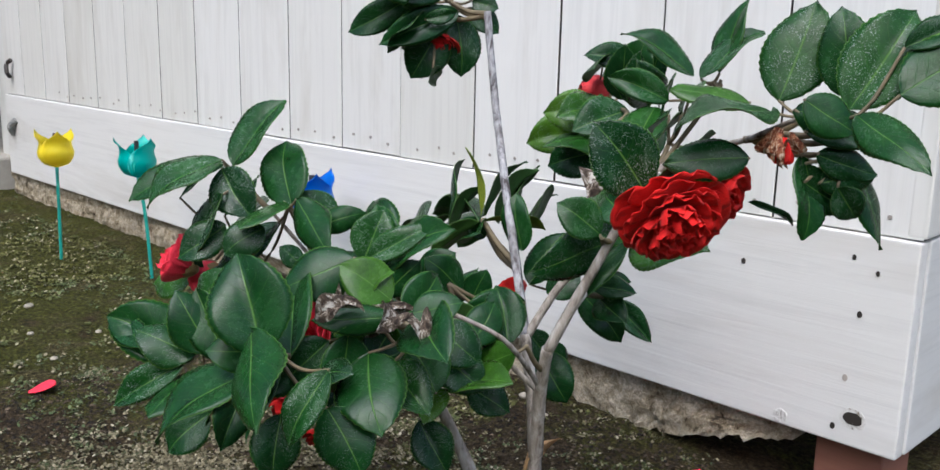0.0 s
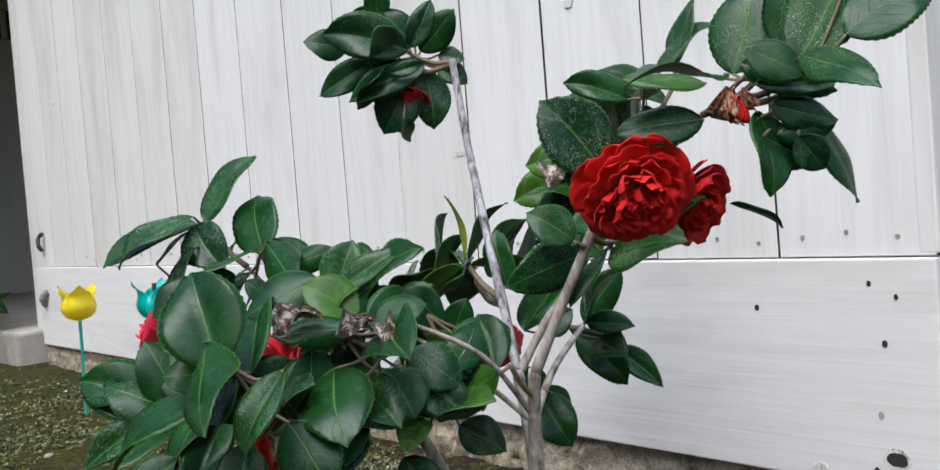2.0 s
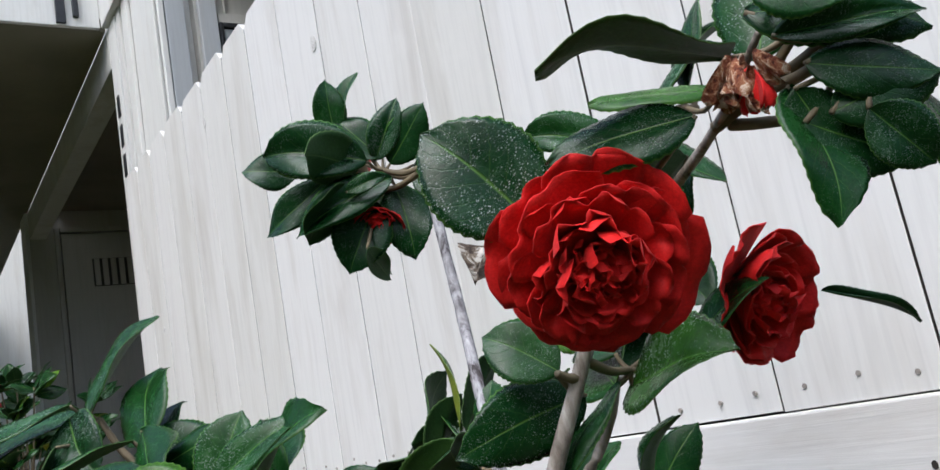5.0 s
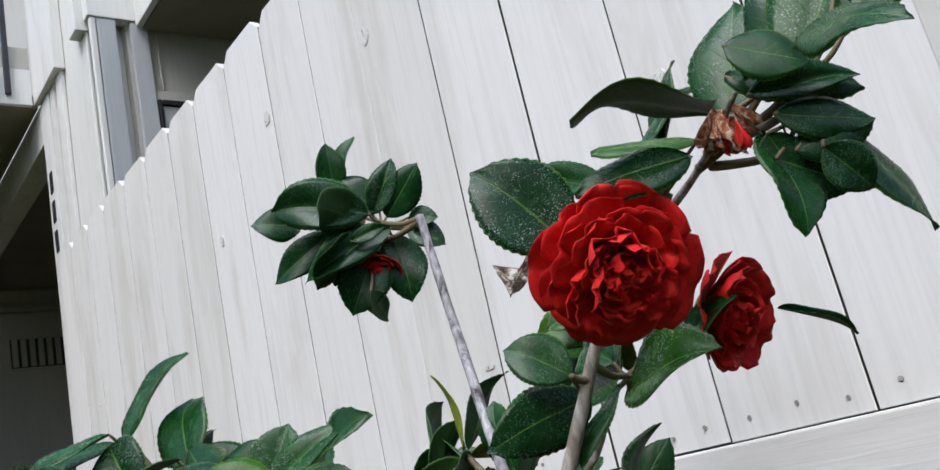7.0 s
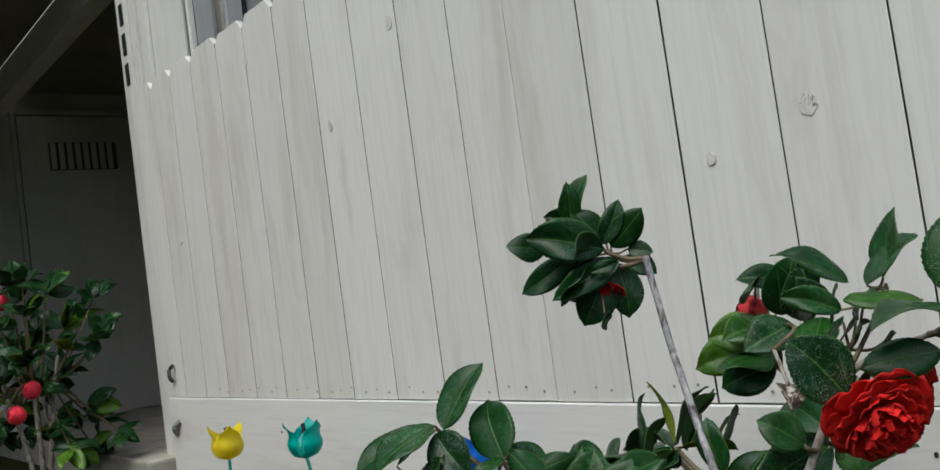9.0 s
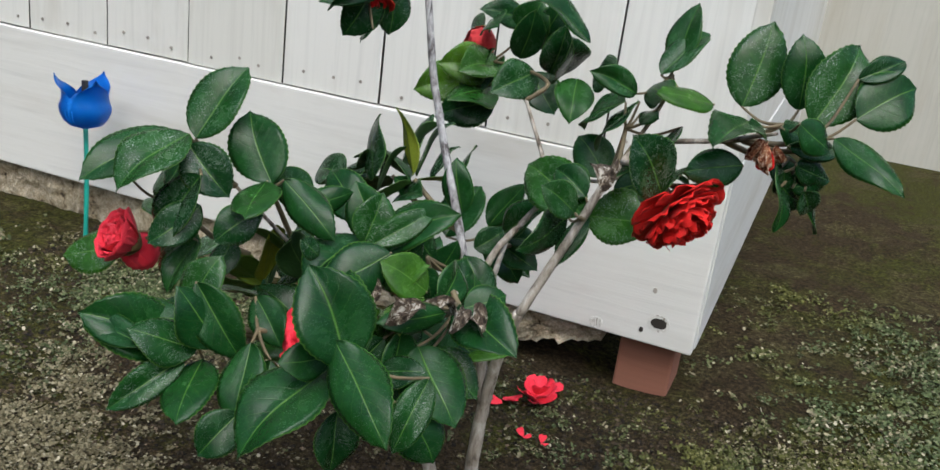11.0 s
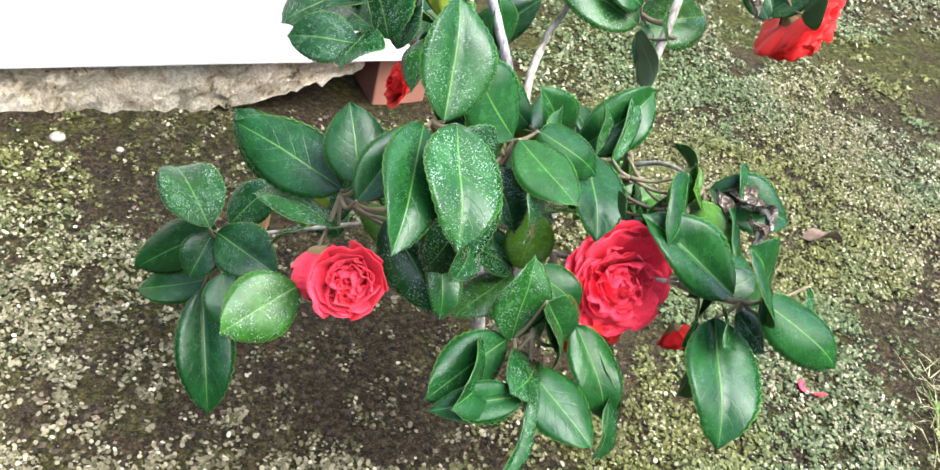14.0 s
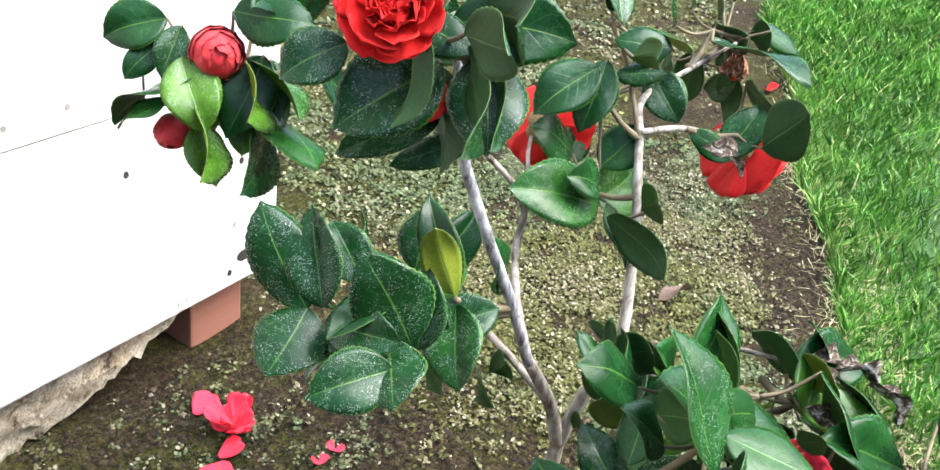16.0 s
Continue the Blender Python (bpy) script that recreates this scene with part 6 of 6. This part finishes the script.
# ---- a second camellia by the porch ----
def far_camellia(at):
    t = thing("camellia_shrub", "smaller camellia with red blooms and yellowing leaves by the porch", "shrub", at=at)
    base = Vector(at)
    rnd = random.Random(77)
    for k, (dx, dy, top) in enumerate(((-0.02, 0.0, 0.62), (0.06, 0.03, 0.55), (-0.10, -0.04, 0.5))):
        stem(t, [base + Vector((dx * 0.3, dy * 0.3, -0.03)), base + Vector((dx, dy, top * 0.5)), base + Vector((dx * 2.2, dy * 2, top))], 0.012, 0.006, BARK, "trunk", seed=k, n=4)
    for k in range(42):
        a = rnd.uniform(0, 6.28)
        rr = 0.33 * math.sqrt(rnd.random())
        j = base + Vector((rr * math.cos(a), rr * math.sin(a), 0.64 + rnd.uniform(-0.42, 0.24) - 0.9 * rr * rr))
        root = base + Vector((rr * math.cos(a) * 0.3, rr * math.sin(a) * 0.3, 0.45))
        br = stem(t, [root, (root + j) / 2 + Vector((0, 0, -0.02)), j], 0.005, 0.003, TWIGBARK, "twig", sides=5, n=2, seed=k)
        ax = (j - root).normalized()
        for q in range(7):
            d = Vector((rnd.uniform(-1, 1), rnd.uniform(-1, 1), rnd.uniform(-0.5, 0.7))).normalized() + ax * 0.4
            ln = rnd.uniform(0.08, 0.115)
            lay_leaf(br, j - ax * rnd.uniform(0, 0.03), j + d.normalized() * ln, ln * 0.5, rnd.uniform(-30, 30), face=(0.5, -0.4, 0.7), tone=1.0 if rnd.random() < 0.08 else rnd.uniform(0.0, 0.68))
    for k, (dx, dy, dz) in enumerate(((-0.13, -0.1, 0.72), (0.05, -0.18, 0.66), (0.17, -0.05, 0.44), (-0.05, -0.2, 0.5), (0.02, -0.1, 0.78), (0.22, -0.12, 0.36))):
        bud(t, base + Vector((dx, dy, dz)), (0.5, -0.6, 0.2), 0.032, 0.5, BUDPETAL, 20 + k, "red bud")
    return t


far_camellia((-3.72, 0.90, 0.0))


# ---- moss cover and lawn, uncountable ----
def cover_material(name, stops, rough=0.7):
    a = Mat(name, rough, 0.3)
    r = a.island()
    c = a.ramp(r, *stops)
    n = a.noise(a.mapping(), 5.0, 3, 0.6)
    c = a.mix(1.0, c, a.ramp(n, (0.35, 0.7), (0.65, 1.15)), "MULTIPLY")
    return a.out(c)


def creeping_material():
    """Tiny creeping leaves: fresh green in some patches, straw and beige in others, each leaf a little different."""
    a = Mat("ground_cover", 0.7, 0.25)
    r = a.island()
    p = a.mapping()
    n = a.math("ADD", a.math("MULTIPLY", a.noise(p, 3.0, 3, 0.6), 0.7), a.math("MULTIPLY", r, 0.3))
    far = a.noise(a.mapping("Object", (1, 1, 1), (0.9, 4.2, 0.0)), 1.7, 3, 0.6)
    green = a.ramp(r, (0.0, (0.036, 0.048, 0.017)), (0.6, (0.080, 0.104, 0.040)), (0.95, (0.120, 0.150, 0.066)), (1.0, (0.20, 0.23, 0.12)))
    lime = a.ramp(r, (0.0, (0.042, 0.044, 0.009)), (0.6, (0.092, 0.094, 0.022)), (0.95, (0.135, 0.136, 0.038)), (1.0, (0.22, 0.21, 0.085)))
    straw = a.ramp(r, (0.0, (0.060, 0.048, 0.024)), (0.5, (0.130, 0.108, 0.062)), (0.92, (0.215, 0.185, 0.118)), (1.0, (0.38, 0.34, 0.25)))
    c = a.mix(a.ramp(far, (0.46, 0.0), (0.54, 1.0)), green, lime)
    away = a.t.nodes.new("ShaderNodeVectorMath")
    away.operation = "DISTANCE"
    away.inputs[1].default_value = (-0.78, 0.68, 0.0)
    a.link(p, away.inputs[0])
    dry = a.ramp(away.outputs["Value"], (0.20, 0.20), (0.46, 0.0))
    return a.out(a.mix(a.ramp(a.math("ADD", n, dry), (0.54, 0.0), (0.64, 0.95)), c, straw))


COVER = creeping_material()
GRASS = cover_material("grass_blades", ((0.0, (0.030, 0.110, 0.014)), (0.5, (0.100, 0.275, 0.030)), (0.85, (0.21, 0.42, 0.060)), (1.0, (0.42, 0.46, 0.16))), 0.5)
TURF = plain("turf", (0.028, 0.070, 0.010), 0.9, 0.5, 30.0, 0.8)


def scatter_cover(count, x0, x1, y0, y1, size, seed):
    """Tufts of tiny pointed leaflets, thick in some patches and missing in others."""
    rnd = np.random.RandomState(seed)
    verts, faces = [], []
    while len(faces) < count:
        cx, cy = rnd.uniform(x0, x1), rnd.uniform(y0, y1)
        if rnd.rand() > cover_amount(cx, cy) or cy < lawn_edge(cx) + 0.05:
            continue
        spread = size * rnd.uniform(1.0, 2.6)
        for _ in range(rnd.randint(5, 15)):
            x, y = cx + rnd.normal(0, spread), cy + rnd.normal(0, spread)
            z = soil_height(x, y) + rnd.uniform(0.0005, 0.008)
            s = size * rnd.uniform(0.35, 1.15)
            a, tx, ty = rnd.uniform(0, 6.28), rnd.normal(0, 0.4), rnd.normal(0, 0.4)
            ca, sa = math.cos(a), math.sin(a)
            n = len(verts)
            for u, w in ((-0.9, 0.0), (-0.45, 0.72), (0.5, 0.70), (0.95, 0.0), (0.45, -0.74), (-0.5, -0.66)):
                dx, dy = s * (u * ca - w * sa), s * (u * sa + w * ca)
                verts.append((x + dx, y + dy, z + dx * tx + dy * ty))
            faces.append((n, n + 1, n + 2, n + 3, n + 4, n + 5))
    return verts, faces


def stuff(name, verts, faces, mat, label, category):
    me = bpy.data.meshes.new(name)
    me.from_pydata(verts, [], faces)
    me.materials.append(mat)
    return tagged(new(name, me), label, category, kind="stuff")


va, fa = scatter_cover(200000, -1.35, 0.75, 0.10, 1.25, 0.0027, 5)
vb, fb = scatter_cover(16000, -3.3, -1.35, 0.1, 1.22, 0.0036, 6)
vd, fd = scatter_cover(36000, -0.25, 0.9, 1.2, 1.9, 0.0034, 8)
vc, fc = scatter_cover(60000, 0.6, 3.6, 0.6, 3.2, 0.0055, 7)
verts, faces = list(va), list(fa)
for v, f in ((vb, fb), (vc, fc), (vd, fd)):
    o = len(verts)
    verts += v
    faces += [tuple(k + o for k in q) for q in f]


def crumbs(count, x0, x1, y0, y1, seed):
    """Little lumps of soil, bark and grit lying loose."""
    rnd = np.random.RandomState(seed)
    verts, faces = [], []
    for _ in range(count):
        x, y = rnd.uniform(x0, x1), rnd.uniform(y0, y1)
        if y < lawn_edge(x):
            continue
        s = 0.0009 + 0.0030 * rnd.rand() ** 4
        z = soil_height(x, y) + s * 0.3
        a = rnd.uniform(0, 6.28)
        n = len(verts)
        for k in range(4):
            q = s * rnd.uniform(0.7, 1.5)
            verts.append((x + q * math.cos(a + 1.57 * k), y + q * math.sin(a + 1.57 * k), z + rnd.uniform(-0.3, 0.3) * s))
        verts.append((x, y, z + s * rnd.uniform(0.5, 1.0)))
        faces += [(n, n + 1, n + 4), (n + 1, n + 2, n + 4), (n + 2, n + 3, n + 4), (n + 3, n, n + 4)]
    return verts, faces


CRUMB = cover_material("soil_crumbs", ((0.0, (0.008, 0.006, 0.004)), (0.5, (0.030, 0.021, 0.012)), (0.92, (0.070, 0.050, 0.030)), (1.0, (0.16, 0.12, 0.08))), 0.9)
cv, cf = crumbs(80000, -1.35, 0.75, 0.25, 1.24, 21)
stuff("soil_crumbs", cv, cf, CRUMB, "loose dark crumbs of soil and grit", "soil")
stuff("ground_cover", verts, faces, COVER, "tiny pale green leaves creeping over the soil", "ground cover")

# turf under the lawn
me = bpy.data.meshes.new("lawn_turf")
xs = [-0.35 + 0.1 * k for k in range(60)] + [8.0, 20.0, 50.0]
low = -30.0
vs, fs = [], []
for x in xs:
    vs += [(x, lawn_edge(min(x, 6)) - 0.03, 0.006), (x, lawn_edge(min(x, 6)) - 0.25, 0.014), (x, low, 0.014)]
for k in range(len(xs) - 1):
    for j in (0, 1):
        a = 3 * k + j
        fs.append((a, a + 1, a + 4, a + 3))
me.from_pydata(vs, [], fs)
me.materials.append(TURF)
tagged(new("lawn_turf", me), "matted green turf under the lawn", "lawn", kind="structure")


def grass(count, seed):
    rnd = np.random.RandomState(seed)
    verts, faces = [], []
    while len(faces) < count:
        x = -0.3 + 4.2 * rnd.rand() ** 1.35
        y = lawn_edge(x) + 0.02 - 1.7 * rnd.rand() ** 1.6
        if rnd.rand() > 0.55 + 0.6 * noise.noise(Vector((x * 14, y * 14, 2.0))):
            continue
        far = max(0.0, x - 0.6)
        h = rnd.uniform(0.014, 0.046) * (1 + 0.25 * far)
        w = rnd.uniform(0.0009, 0.0019) * (1 + 0.8 * far)
        a = rnd.uniform(0, 6.28)
        lx, ly = rnd.normal(0, 0.45) * h, rnd.normal(0, 0.45) * h
        cx, cy = w * math.cos(a), w * math.sin(a)
        n = len(verts)
        verts += [(x - cx, y - cy, 0.0), (x + cx, y + cy, 0.0), (x + cx * 0.8 + lx * 0.4, y + cy * 0.8 + ly * 0.4, h * 0.6), (x + lx, y + ly, h), (x - cx * 0.8 + lx * 0.4, y - cy * 0.8 + ly * 0.4, h * 0.6)]
        faces.append((n, n + 1, n + 2, n + 3, n + 4))
    return verts, faces


gv, gf = grass(110000, 11)
stuff("lawn_grass", gv, gf, GRASS, "short bright green lawn grass with an uneven edge", "grass")


def dry_blades(count, seed):
    """Bleached runners and blades lying along the edge of the lawn."""
    rnd = np.random.RandomState(seed)
    verts, faces = [], []
    while len(faces) < count:
        x = 0.0 + 2.6 * rnd.rand() ** 1.5
        y = lawn_edge(x) + rnd.normal(-0.01, 0.035)
        a, ln, w = rnd.uniform(0, 6.28), rnd.uniform(0.012, 0.045), rnd.uniform(0.0005, 0.0011)
        dx, dy = math.cos(a), math.sin(a)
        z0, z1 = rnd.uniform(0.003, 0.02), rnd.uniform(0.006, 0.032)
        n = len(verts)
        verts += [(x - dy * w, y + dx * w, z0), (x + dy * w, y - dx * w, z0), (x + dx * ln, y + dy * ln, z1)]
        faces.append((n, n + 1, n + 2))
    return verts, faces


STRAW = cover_material("dry_grass", ((0.0, (0.16, 0.14, 0.06)), (0.6, (0.34, 0.30, 0.15)), (1.0, (0.52, 0.47, 0.28))), 0.7)
dv, df = dry_blades(5000, 17)
stuff("dry_grass", dv, df, STRAW, "bleached dry grass along the lawn edge", "grass")
